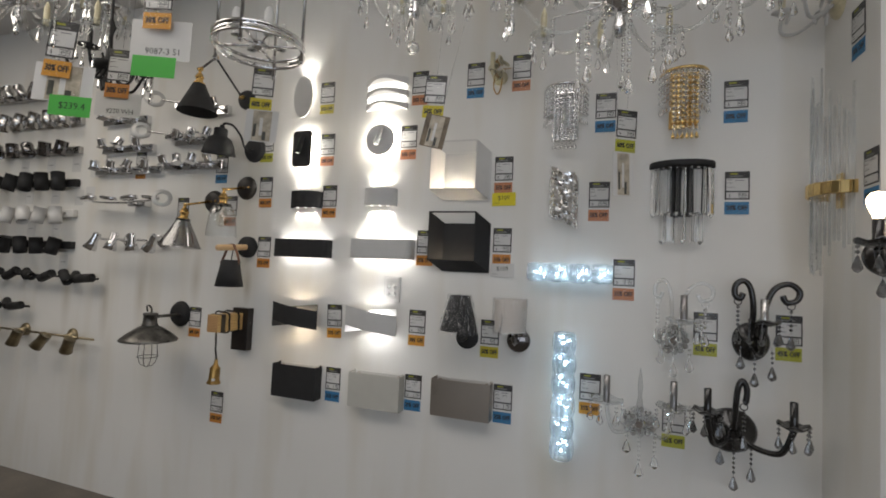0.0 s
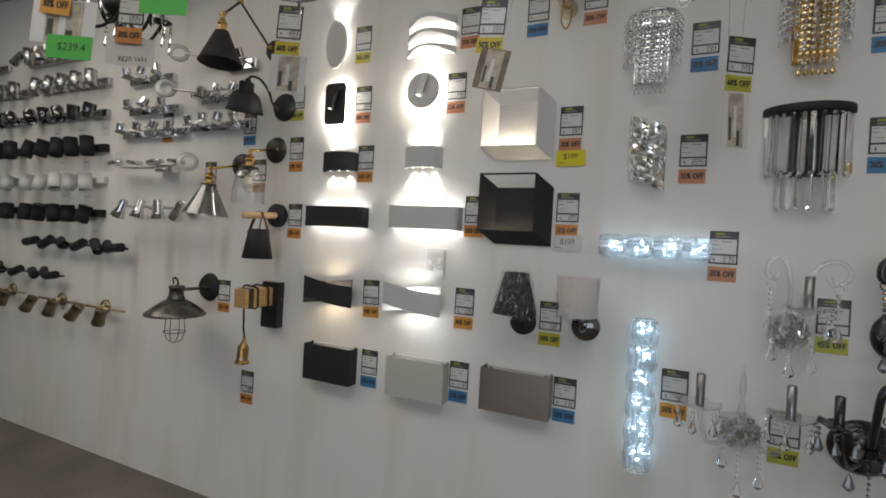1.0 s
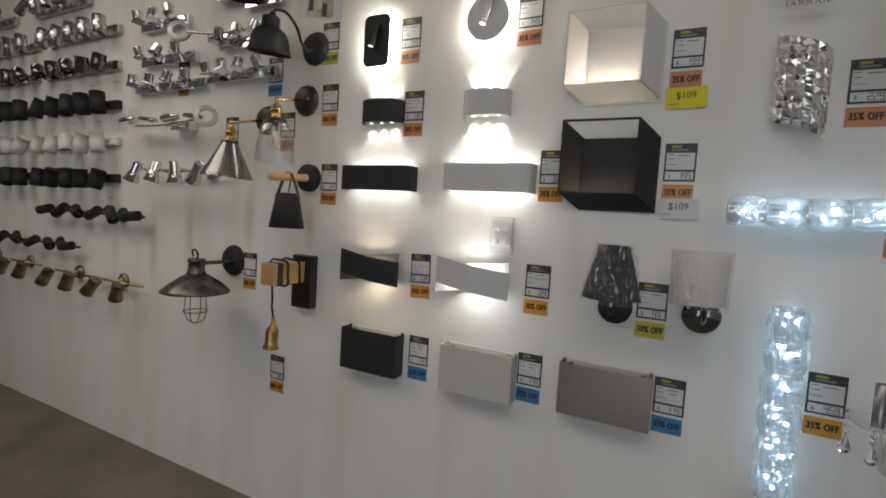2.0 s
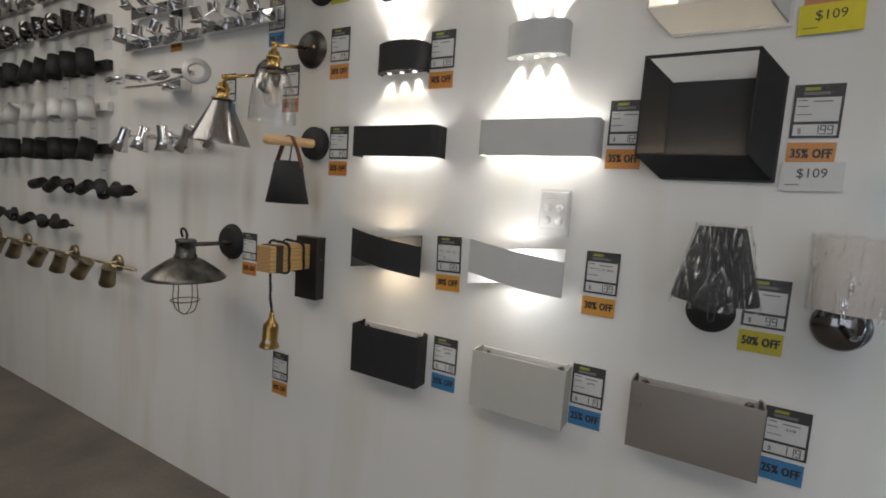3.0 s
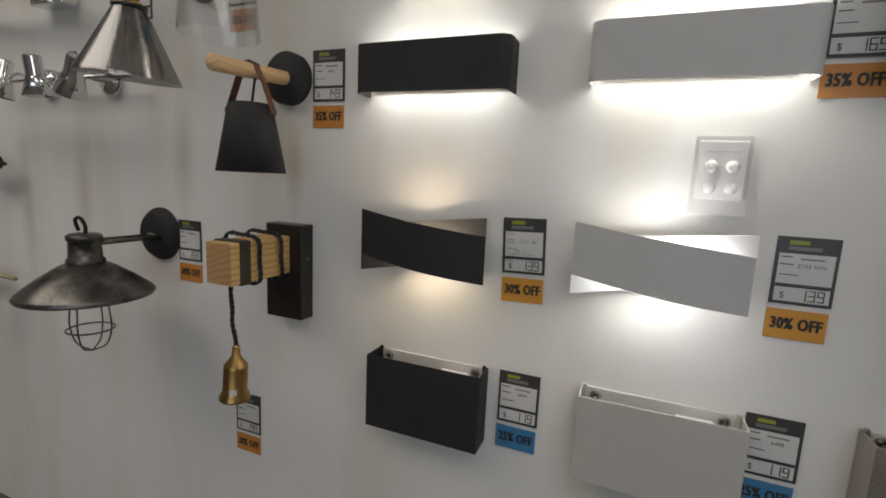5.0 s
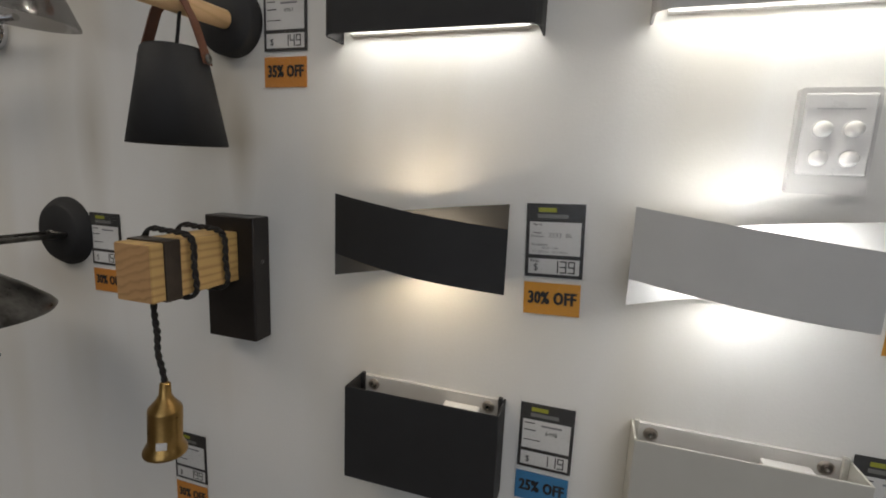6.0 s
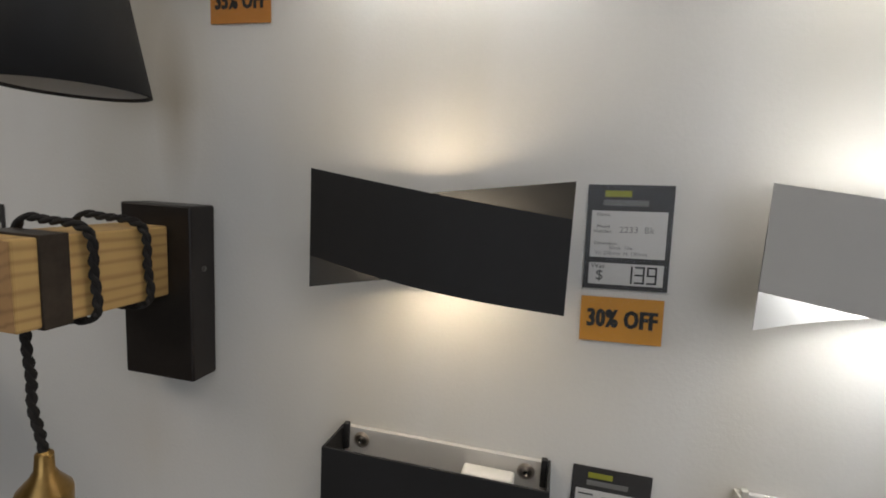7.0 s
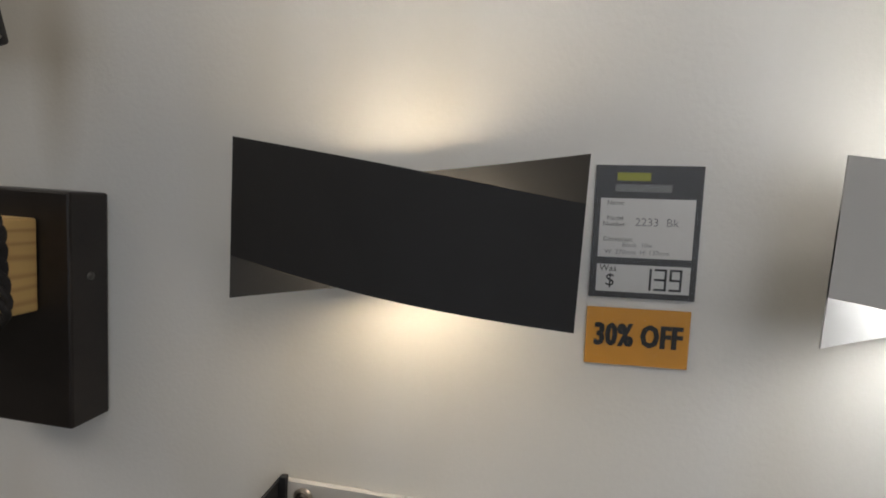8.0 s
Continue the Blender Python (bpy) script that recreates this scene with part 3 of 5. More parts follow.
def switch_plate(x, z):
    t = thing("dimmer_switch_plate", at_wall(x, z), "white plastic wall plate with four round dimmer knobs", "light switch")
    # base in a duller white than the face: its shade put into the colour
    part("base_plate", slab(B(), round_rect(0.082, 0.126, 0.004), -0.012, 0), "whitecoat", t)
    part("face_plate", box(B(), -0.036, 0.036, -0.0165, -0.0125, -0.040, 0.056, 0.0025), "plastic", t)
    part("name_strip", box(B(), -0.024, 0.024, -0.0172, -0.0166, 0.037, 0.0385), "greycoat", t)
    for sx in (-0.0155, 0.0155):
        for sz in (-0.020, 0.014):
            m = Matrix.Translation((sx, -0.0165, sz)) @ Matrix.Rotation(radians(90), 4, "X")
            kn = part("knob", lathe(B(), [(0.0092, 0.0), (0.0092, 0.005), (0.0082, 0.0085), (0.006, 0.0108), (0.003, 0.0118), (0, 0.012)], 20, m), "plastic", t)
            part("knob_collar", lathe(B(), [(0.0105, 0), (0.0105, 0.0008), (0.0092, 0.0012)], 20, m), "greycoat", kn)
    return t


switch_plate(-0.776, 1.340)


# ---- price tickets ----
TICKET = {}


def shared(key, make, material):
    if key not in TICKET:
        me = mesh_of(make(), key)
        me.materials.append(M[material])
        TICKET[key] = me
    return TICKET[key]


def ticket(x, z, price="", offer="", colour="orange", model="", note="", tilt=0.0, y=0.0, full=False, m=None, note_card=""):
    """A dark card in a clear sleeve with a white panel, a price panel and a coloured offer label below. (x, z) is its top left corner."""
    said = {"blue": "blue", "yellow": "yellow", "lime": "yellow green", "salmon": "salmon orange", "amber": "amber"}.get(colour, "orange")
    t = thing("price_ticket", m or pose(x, WALL - y, z, 0, tilt, 0), "dark price ticket with %s discount label on the wall" % said, "price tag", "price tickets")
    w = 0.084
    part("card", shared("card", lambda: box(B(), 0, w, -0.0026, -0.0012, -0.110, 0), "card"), None, t)
    part("logo_bar", shared("logo_bar", lambda: box(B(), 0.017, 0.043, -0.0031, -0.0027, -0.0125, -0.006), "logo"), None, t)
    part("logo_bar", shared("logo_bar_grey", lambda: box(B(), 0.016, 0.060, -0.0031, -0.0027, -0.0215, -0.0155), "logogrey"), None, t)
    part("paper_panel", shared("paper_panel", lambda: box(B(), 0.005, w - 0.005, -0.0031, -0.0027, -0.076, -0.027), "paper"), None, t)
    part("price_panel", shared("price_panel", lambda: box(B(), 0.005, w - 0.005, -0.0031, -0.0027, -0.105, -0.082), "paper"), None, t)
    if full:
        for body, zz in (("Name:", -0.031), ("Model", -0.0435), ("Number:", -0.0485), ("Dimension:", -0.0610)):
            write("printed_word", body, 0.0052, 0.017 if body != "Dimension:" else 0.0205, -0.0033, zz, "ink", t)
        write("printed_word", "Was", 0.0075, 0.014, -0.0033, -0.0855, "ink", t)
        if note:
            for k, body in enumerate(note):
                write("handwriting", body, 0.0055, 0.036, -0.0033, -0.0655 - 0.006 * k, "pencil", t)
    else:
        part("print_line", shared("line_a", lambda: box(B(), 0.008, 0.024, -0.0034, -0.0032, -0.0335, -0.0318), "ink"), None, t)
        part("print_line", shared("line_b", lambda: box(B(), 0.008, 0.026, -0.0034, -0.0032, -0.0455, -0.0438), "ink"), None, t)
        part("print_line", shared("line_c", lambda: box(B(), 0.008, 0.034, -0.0034, -0.0032, -0.0622, -0.0608), "ink"), None, t)
        part("handwriting", shared("line_d", lambda: box(B(), 0.034, 0.066, -0.0034, -0.0032, -0.0365, -0.0335), "pencil"), None, t)
    if model:
        write("handwriting", model, 0.0095, 0.050, -0.0034, -0.0465, "ink" if not full else "pencil", t)
    write("price_sign", "$", 0.015, 0.016, -0.0033, -0.0955, "ink", t)
    if price:
        part("price_figure", figures(price, 0.0165, 0.056, -0.0034, -0.0935), "ink", t)
    if offer:
        lab = part("offer_label", shared("offer_" + colour, lambda: box(B(), -0.0005, 0.0825, -0.0024, -0.0012, -0.168, -0.119), colour), None, t)
        write("offer_text", offer, 0.0265, 0.0415, -0.0028, -0.1430, "ink", lab, 0.67, 0.054)
    part("sleeve", shared("sleeve", lambda: box(B(), -0.004, w + 0.004, -0.0042, -0.0039, -0.172, 0.011), "sleeve"), None, t).visible_shadow = False
    return t


ticket(-1.136, 1.244, "139", "30% OFF", "amber", "2233  Bk", ("Black  10w", "W: 270mm  H: 130mm"), full=True, tilt=-2)
ticket(-0.682, 1.249, "139", "30% OFF", "amber", "2233 WH")
ticket(-1.123, 0.930, "119", "25% OFF", "blue", "6498")
ticket(-0.688, 0.944, "119", "25% OFF", "blue", "6498")
ticket(-0.259, 0.949, "119", "25% OFF", "blue", "6498")
ticket(-0.660, 1.629, "169", "35% OFF", "orange")
ticket(-1.597, 1.582, "149", "35% OFF", "orange", "4961")
ticket(-1.850, 0.718, "199", "30% OFF", "orange")
ticket(-2.046, 1.170, "159", "30% OFF", "orange")
ticket(-1.609, 1.910, "145", "30% OFF", "orange")
ticket(-1.203, 1.856, "139", "30% OFF", "orange")
ticket(-1.232, 2.128, "199", "30% OFF", "salmon")
ticket(-1.250, 2.405, "", "35% OFF", "yellow")
ticket(-0.771, 2.145, "149", "35% OFF", "salmon")
ticket(-0.724, 2.412, "", "35% OFF", "salmon")
ticket(-0.293, 1.972, "199", "35% OFF", "salmon")
ticket(-0.288, 1.645, "199", "35% OFF", "orange")
ticket(-0.328, 1.229, "99", "50% OFF", "yellow")
ticket(-0.443, 2.424, "", "20% OFF", "blue")
ticket(-0.228, 2.440, "", "30% OFF", "salmon")
ticket(0.138, 2.230, "199", "20% OFF", "blue")
ticket(0.121, 1.848, "229", "35% OFF", "salmon")
ticket(0.621, 2.240, "199", "20% OFF", "blue")
ticket(0.629, 1.878, "199", "20% OFF", "blue")
ticket(0.227, 1.521, "379", "35% OFF", "salmon")
ticket(0.529, 1.324, "", "45% OFF", "lime")
ticket(0.803, 1.332, "199", "45% OFF", "lime")
ticket(0.107, 1.039, "459", "35% OFF", "amber")
ticket(0.424, 0.956, "", "45% OFF", "lime")
ticket(-1.618, 2.160, "149", "40% OFF", "lime")
ticket(-1.925, 2.050, "299", "20% OFF", "blue")
ticket(-2.560, 2.090, "", "30% OFF", "orange")
ticket(-1.842, 1.806, "", "35% OFF", "salmon")
ticket(-2.195, 1.800, "", "20% OFF", "blue")


def price_slip(x, z, colour, body, label):
    t = thing("price_slip", pose(x, WALL - 0.005, z, 0, -1.5, 0), label, "price tag", "price slips")
    part("slip", box(B(), -0.054, 0.054, -0.0008, 0, -0.03, 0.03), colour, t)
    write("price_figure", body, 0.028, 0.0, -0.0012, 0.006, "ink", t, 0.95)
    part("print_line", box(B(), -0.045, -0.02, -0.0012, -0.0009, -0.018, -0.0165), "ink", t)
    return t


price_slip(-0.246, 1.776, "bright", "$109", "bright yellow paper slip with a handwritten price")
price_slip(-0.240, 1.455, "paper", "$109", "white paper slip with a printed price")

# ---- wall lamps on arms ----
FACE = Matrix.Rotation(radians(90), 4, "X")      # turns a lathe's z towards the room


def rose(t, x, z, r, material, name="wall_rose"):
    """A stepped round wall rose."""
    return part(name, lathe(B(), [(r, 0), (r, 0.006), (r * 0.93, 0.009), (r * 0.93, 0.014), (r * 0.84, 0.017), (r * 0.84, 0.022), (r * 0.74, 0.025), (0, 0.026)], 40, Matrix.Translation((x, 0, z)) @ FACE), material, t)


def barn_lamp():
    t = thing("caged_barn_lamp", at_wall(-2.083, 1.122), "worn blackened steel barn lamp with wire cage on the wall", "wall lamp")
    rose(t, -0.030, 0.003, 0.073, "black")
    c = (0.0, -0.218)
    part("shade", lathe(B(), [(0.136, -0.121), (0.139, -0.116), (0.133, -0.108), (0.098, -0.079), (0.06, -0.053), (0.036, -0.040), (0.033, -0.043), (0.058, -0.058), (0.098, -0.085), (0.132, -0.115), (0.136, -0.121)], 56, Matrix.Translation((*c, 0))), "wornmetal", t)
    nk = part("neck", lathe(B(), [(0.038, -0.042), (0.039, -0.034), (0.034, -0.030), (0.032, 0.010), (0.036, 0.012), (0.036, 0.022), (0.029, 0.026), (0, 0.027)], 32, Matrix.Translation((*c, 0))), "wornmetal", t)
    part("cable_loop", tube(B(), bend([(c[0] + 0.004, c[1], 0.024), (c[0] + 0.006, c[1], 0.045), (c[0] - 0.012, c[1], 0.062), (c[0] - 0.030, c[1], 0.055), (c[0] - 0.028, c[1] + 0.005, 0.030)]), 0.0042, 8), "cord", nk)
    for dx in (-0.021, 0.021):
        part("arm", tube(B(), [(dx - 0.026, -0.02, -0.002), (dx, c[1] + 0.016, 0.004)], 0.0058, 8), "wornmetal", t)
    part("arm_bridge", tube(B(), bend([(-0.046, -0.032, -0.001), (-0.025, -0.040, 0.004), (-0.004, -0.032, -0.001)]), 0.0056, 8), "wornmetal", t)
    for k in range(4):
        a = math.pi * k / 2 + 0.5
        pts = [(c[0] + math.cos(a) * q, c[1] + math.sin(a) * q, zz) for q, zz in ((0.042, -0.09), (0.044, -0.15), (0.047, -0.20), (0.034, -0.243), (0.0, -0.260))]
        part("cage_wire", tube(B(), bend(pts, 5), 0.0019, 6), "wornmetal", t)
    for q, zz in ((0.0485, -0.205),):
        part("cage_hoop", tube(B(), [(c[0] + q * math.cos(2 * math.pi * k / 28), c[1] + q * math.sin(2 * math.pi * k / 28), zz) for k in range(29)], 0.0021, 6), "wornmetal", t)
    part("lamp_holder", lathe(B(), [(0.02, -0.05), (0.02, -0.10), (0, -0.101)], 18, Matrix.Translation((*c, 0))), "blackgloss", t)


barn_lamp()


def timber_lamp():
    t = thing("timber_beam_lamp", at_wall(-1.649, 1.078), "pine beam wall lamp with corded brass lamp holder on black plate", "wall lamp")
    bp = part("back_plate", box(B(), -0.053, 0.052, -0.042, -0.0005, -0.111, 0.114, 0.0025), "blackbrown", t)
    part("screw", lathe(B(), [(0.004, 0), (0.004, 0.001), (0, 0.0015)], 10, Matrix.Translation((0.052, -0.021, 0.034)) @ Matrix.Rotation(radians(90), 4, "Y")), "wornmetal", bp)
    x0, x1, z0, z1, y1 = -0.049, 0.019, 0.001, 0.088, -0.214
    part("beam", box(B(), x0, x1, y1, -0.0425, z0, z1, 0.0022), "wood", t)
    part("end_grain", box(B(), x0 + 0.0015, x1 - 0.0015, y1 - 0.0006, y1 + 0.0005, z0 + 0.0015, z1 - 0.0015), "woodend", t)
    part("strap", box(B(), x0 - 0.0025, x1 + 0.0025, y1 + 0.022, y1 + 0.050, z0 - 0.0025, z1 + 0.0025, 0.001), "band", t, "dark metal strap round the beam")
    xm = (x0 + x1) / 2

    def loop(y, lean, e=0.0052):
        q = [(x0 - e, y, z0 - e * 0.6), (x0 - e, y + lean * 0.3, z1 + e * 0.6), (xm, y + lean * 0.5, z1 + e + 0.006), (x1 + e, y + lean * 0.8, z1 + e * 0.4), (x1 + e, y + lean, (z0 + z1) / 2), (x1 + e * 0.7, y + lean, z0 - e * 0.3), (xm, y + lean * 0.6, z0 - e), (x0 - e, y, z0 - e * 0.6)]
        path = bend(q, 14)
        for s in (0, math.pi):
            part("cord_wrap", tube(B(), [Vector(p) + Vector((0.0022 * math.cos(k * 0.75 + s), 0.0022 * math.sin(k * 0.75 + s), 0.0022 * math.cos(k * 0.75 + s))) for k, p in enumerate(path)], 0.0031, 6), "cord", t)
    loop(-0.165, 0.022)
    loop(-0.108, 0.030)
    cy = y1 + 0.033
    drop_pts = [(xm - 0.004, cy, z0 - 0.002), (xm - 0.004, cy, z0 - 0.03), (xm - 0.002, cy + 0.001, z0 - 0.06), (xm - 0.002, cy, z0 - 0.09), (xm + 0.003, cy + 0.002, z0 - 0.12), (xm + 0.004, cy + 0.004, z0 - 0.146)]
    line = bend(drop_pts, 8)
    for s in (0, math.pi):
        part("cord", tube(B(), [Vector(p) + Vector((0.0022 * math.cos(k * 0.9 + s), 0.0022 * math.sin(k * 0.9 + s), 0)) for k, p in enumerate(line)], 0.0032, 6), "cord", t)
    hb = Matrix.Translation((xm + 0.004, cy + 0.004, z0 - 0.140)) @ Matrix.Rotation(radians(4), 4, "Y") @ Matrix.Diagonal((0.95, 0.95, 1.08, 1))
    h = part("lamp_holder", lathe(B(), [(0.005, 0.001), (0.0085, -0.002), (0.0095, -0.020), (0.012, -0.023), (0.013, -0.026), (0.0255, -0.040), (0.0265, -0.044), (0.0265, -0.094), (0.031, -0.102), (0.0345, -0.109), (0.0345, -0.112), (0.031, -0.112), (0.024, -0.095), (0.022, -0.05)], 36, hb), "oldbrass", t, "antique brass lamp holder")
    part("sticker", box(B(), -0.008, 0.008, -0.0006, 0, -0.006, 0.006), "paper", h).matrix_local = hb @ pose(0.016, -0.0216, -0.09, 0, 0, 36)


timber_lamp()


def peg_lamp():
    t = thing("strap_hung_wall_lamp", at_wall(-1.639, 1.520), "black shade hung by a leather strap from a wooden peg", "wall lamp")
    part("wall_rose", lathe(B(), [(0.058, 0), (0.058, 0.022), (0.054, 0.027), (0, 0.028)], 40, Matrix.Translation((-0.020, 0, 0.002)) @ FACE), "black", t)
    axis = Vector((0.018, -0.237, -0.016))
    part("peg", lathe(B(), [(0.0155, 0.02), (0.0155, 0.237), (0, 0.237)], 24, Matrix.Translation((-0.020, 0, 0.002)) @ axis.to_track_quat("Z", "Y").to_matrix().to_4x4()), "peg", t)
    y0 = -0.135
    top, low = -0.072, -0.211
    part("shade", lathe(B(), [(0.0, top), (0.040, top), (0.044, top - 0.004), (0.0695, low), (0.068, low - 0.0005), (0.066, low + 0.002), (0.041, top - 0.010)], 48, Matrix.Translation((-0.012, y0, 0))), "black", t)
    part("inner_liner", lathe(B(), [(0.0655, low + 0.003), (0.0405, top - 0.011), (0, top - 0.0112)], 40, Matrix.Translation((-0.012, y0, 0))), "whitecoat", t, "pale inner lining")
    part("lamp_holder", lathe(B(), [(0.016, top - 0.012), (0.018, top - 0.095), (0.012, top - 0.102), (0, top - 0.102)], 18, Matrix.Translation((-0.012, y0, 0))), "plastic", t)
    part("flex", tube(B(), [(-0.012, y0 + 0.004, top), (-0.004, y0 + 0.006, -0.016)], 0.0025, 6), "cord", t)
    bm = B()
    a = radians(14)
    dx, dy = math.cos(a), math.sin(a)
    prof = []
    for s, zz in ((-0.050, top - 0.020), (-0.043, top - 0.002), (-0.024, -0.022), (-0.0165, -0.010), (-0.010, 0.0065), (0.0, 0.0105), (0.010, 0.0065), (0.0165, -0.010), (0.030, -0.030), (0.045, top - 0.002), (0.050, top - 0.022)):
        prof.append((s, zz))
    rows = []
    for s, zz in prof:
        cx, cy = (-0.012 if abs(s) > 0.02 else -0.009) + s * dx, y0 + s * dy
        rows.append([bm.verts.new((cx + sx * -dy * 0.011 + o * dx, cy + sx * dx * 0.011 + o * dy, zz + (0.0022 if (o and abs(s) < 0.012) else 0))) for sx, o in ((-1, 0), (1, 0), (1, 0.002 * (1 if s >= 0 else -1)), (-1, 0.002 * (1 if s >= 0 else -1)))])
    for p, q in zip(rows, rows[1:]):
        for k in range(4):
            bm.faces.new((p[k], p[(k + 1) % 4], q[(k + 1) % 4], q[k])).smooth = True
    for r in (rows[0], rows[-1]):
        bm.faces.new(r)
    bmesh.ops.recalc_face_normals(bm, faces=bm.faces)
    st = part("strap", bm, "leather", t, "brown leather strap")
    for s in (-1, 1):
        part("rivet", lathe(B(), [(0.0075, 0), (0.0075, 0.002), (0.004, 0.004), (0, 0.0042)], 16, Matrix.Translation((-0.012 + s * 0.0515 * dx, y0 + s * 0.0515 * dy, top - 0.014)) @ Matrix.Rotation(a, 4, "Z") @ Matrix.Rotation(radians(90 * s), 4, "Y")), "wornmetal", st)


peg_lamp()


def socket(t, m, scale=1.0):
    """A ribbed brass lamp holder; m stands at its foot."""
    q = [(0.030, 0.0), (0.031, 0.006), (0.023, 0.010), (0.019, 0.014), (0.020, 0.034), (0.024, 0.036), (0.024, 0.042), (0.018, 0.046), (0.016, 0.058), (0.009, 0.062), (0.007, 0.075), (0.010, 0.078), (0.010, 0.088), (0, 0.089)]
    return part("lamp_holder", lathe(B(), [(r * scale, z * scale) for r, z in q], 30, m), "brass", t, "brass lamp holder")


def glass_arm_lamp(x, z, dx, dy, top, low, rt, rl, glass, label, curve, lean=0.0):
    t = thing("glass_shade_wall_lamp", at_wall(x, z), label, "wall lamp", "glass shade wall lamps")
    rose(t, 0, 0, 0.065, "blackbrown")
    for sz in (-0.03, 0.03):
        part("rose_nut", lathe(B(), [(0.006, 0.022), (0.006, 0.030), (0, 0.032)], 10, Matrix.Translation((sz, 0, 0)) @ FACE), "brass", t)
    part("arm", tube(B(), [(0, -0.02, 0.0), (dx, dy, top + 0.080)], 0.0062, 10), "brass", t)
    c = Matrix.Translation((dx, dy, top + 0.08)) @ Matrix.Rotation(radians(lean), 4, "Y") @ Matrix.Translation((0, 0, -top - 0.08))
    socket(t, c @ Matrix.Translation((0, 0, top)))
    part("gallery", lathe(B(), [(rt * 0.9, top - 0.006), (rt + 0.004, top - 0.004), (rt + 0.004, top + 0.004), (0.02, top + 0.007)], 30, c), "blackgloss", t)
    n = len(curve)
    out = [(rt + (rl - rt) * r, top + (low - top) * s) for s, r in curve]
    sh = part("shade", lathe(B(), out, 44, c), glass, t)
    sh.visible_shadow = False
    blb = part("bulb", lathe(B(), [(0.012, top - 0.01), (0.014, top - 0.025), (0.026, top - 0.06), (0.029, top - 0.085), (0.022, top - 0.108), (0, top - 0.118)], 24, c), "bulbglass", t)
    blb.visible_shadow = False
    for k in range(6):
        a = k * math.pi / 3
        part("filament", tube(B(), [c @ Vector((0.006 * math.cos(a), 0.006 * math.sin(a), top - 0.03)), c @ Vector((0.014 * math.cos(a), 0.014 * math.sin(a), top - 0.095))], 0.0009, 5), "brass", blb)
    return t


glass_arm_lamp(-1.695, 1.850, 0.022, -0.188, 1.728 - 1.850, 1.565 - 1.850, 0.036, 0.074, "thinglass", "brass arm wall lamp with clear bell glass shade",
               [(0, 0), (0.04, 0.22), (0.14, 0.48), (0.32, 0.70), (0.58, 0.86), (0.85, 0.96), (1.0, 1.0)])
glass_arm_lamp(-1.920, 1.775, -0.043, -0.158, 1.655 - 1.775, 1.503 - 1.775, 0.032, 0.105, "smokeglass", "brass arm wall lamp with smoked glass cone shade",
               [(0, 0), (0.06, 0.04), (0.92, 0.93), (0.97, 0.985), (1.0, 1.0)], 5.0)


def black_arm_lamp():
    t = thing("black_cone_wall_lamp", at_wall(-1.735, 2.352), "black cone shade wall lamp on a jointed arm with brass joints", "wall lamp")
    rose(t, 0, 0, 0.055, "black")
    c = Matrix.Translation((-0.055, -0.28, 0))
    part("shade", lathe(B(), [(0.022, 0.0), (0.030, -0.004), (0.093, -0.145), (0.096, -0.150), (0.091, -0.148), (0.027, -0.008)], 44, c @ Matrix.Translation((0, 0, -0.012))), "black", t)
    socket(t, c @ Matrix.Translation((0, 0, -0.014)), 0.9)
    part("arm", tube(B(), [(-0.055, -0.28, 0.062), (-0.052, -0.19, 0.165)], 0.0055, 8), "black", t)
    part("arm", tube(B(), [(-0.052, -0.19, 0.165), (0.0, -0.045, 0.0)], 0.0055, 8), "black", t)
    for p in ((-0.052, -0.19, 0.165), (0.0, -0.045, 0.0), (-0.055, -0.28, 0.064)):
        part("joint", tube(B(), [(p[0] - 0.012, p[1], p[2]), (p[0] + 0.012, p[1], p[2])], 0.010, 12), "brass", t)


black_arm_lamp()


def black_dome_lamp():
    t = thing("black_dome_wall_lamp", at_wall(-1.655, 2.062), "black dome shade wall lamp on a bowed arm", "wall lamp")
    rose(t, 0, 0, 0.069, "black")
    c = Matrix.Translation((-0.095, -0.165, -0.064)) @ Matrix.Rotation(radians(9), 4, "Y") @ Matrix.Rotation(radians(6), 4, "X")
    part("shade", lathe(B(), [(0.082, 0.0), (0.085, 0.004), (0.079, 0.020), (0.072, 0.055), (0.058, 0.085), (0.036, 0.100), (0.034, 0.104), (0.034, 0.135), (0.026, 0.142), (0, 0.143)], 44, c), "black", t)
    part("inner_shade", lathe(B(), [(0.0805, 0.001), (0.0765, 0.020), (0.069, 0.054), (0.055, 0.082), (0, 0.098)], 36, c), "black", t)
    part("lamp_holder", lathe(B(), [(0.017, 0.08), (0.017, 0.02), (0, 0.019)], 16, c), "plastic", t)
    part("arm", tube(B(), bend([(-0.085, -0.163, 0.078), (-0.072, -0.160, 0.105), (-0.038, -0.135, 0.098), (-0.012, -0.105, 0.05), (-0.004, -0.085, 0.0), (0.0, -0.055, -0.022), (0, -0.02, -0.004)], 6), 0.0058, 8), "black", t)
    part("knuckle", lathe(B(), [(0, 0.015), (0.011, 0.012), (0.013, 0), (0.011, -0.012), (0, -0.015)], 14, Matrix.Translation((-0.084, -0.163, 0.084))), "black", t)


black_dome_lamp()


# ---- spotlight bars ----
rs = random.Random(7)


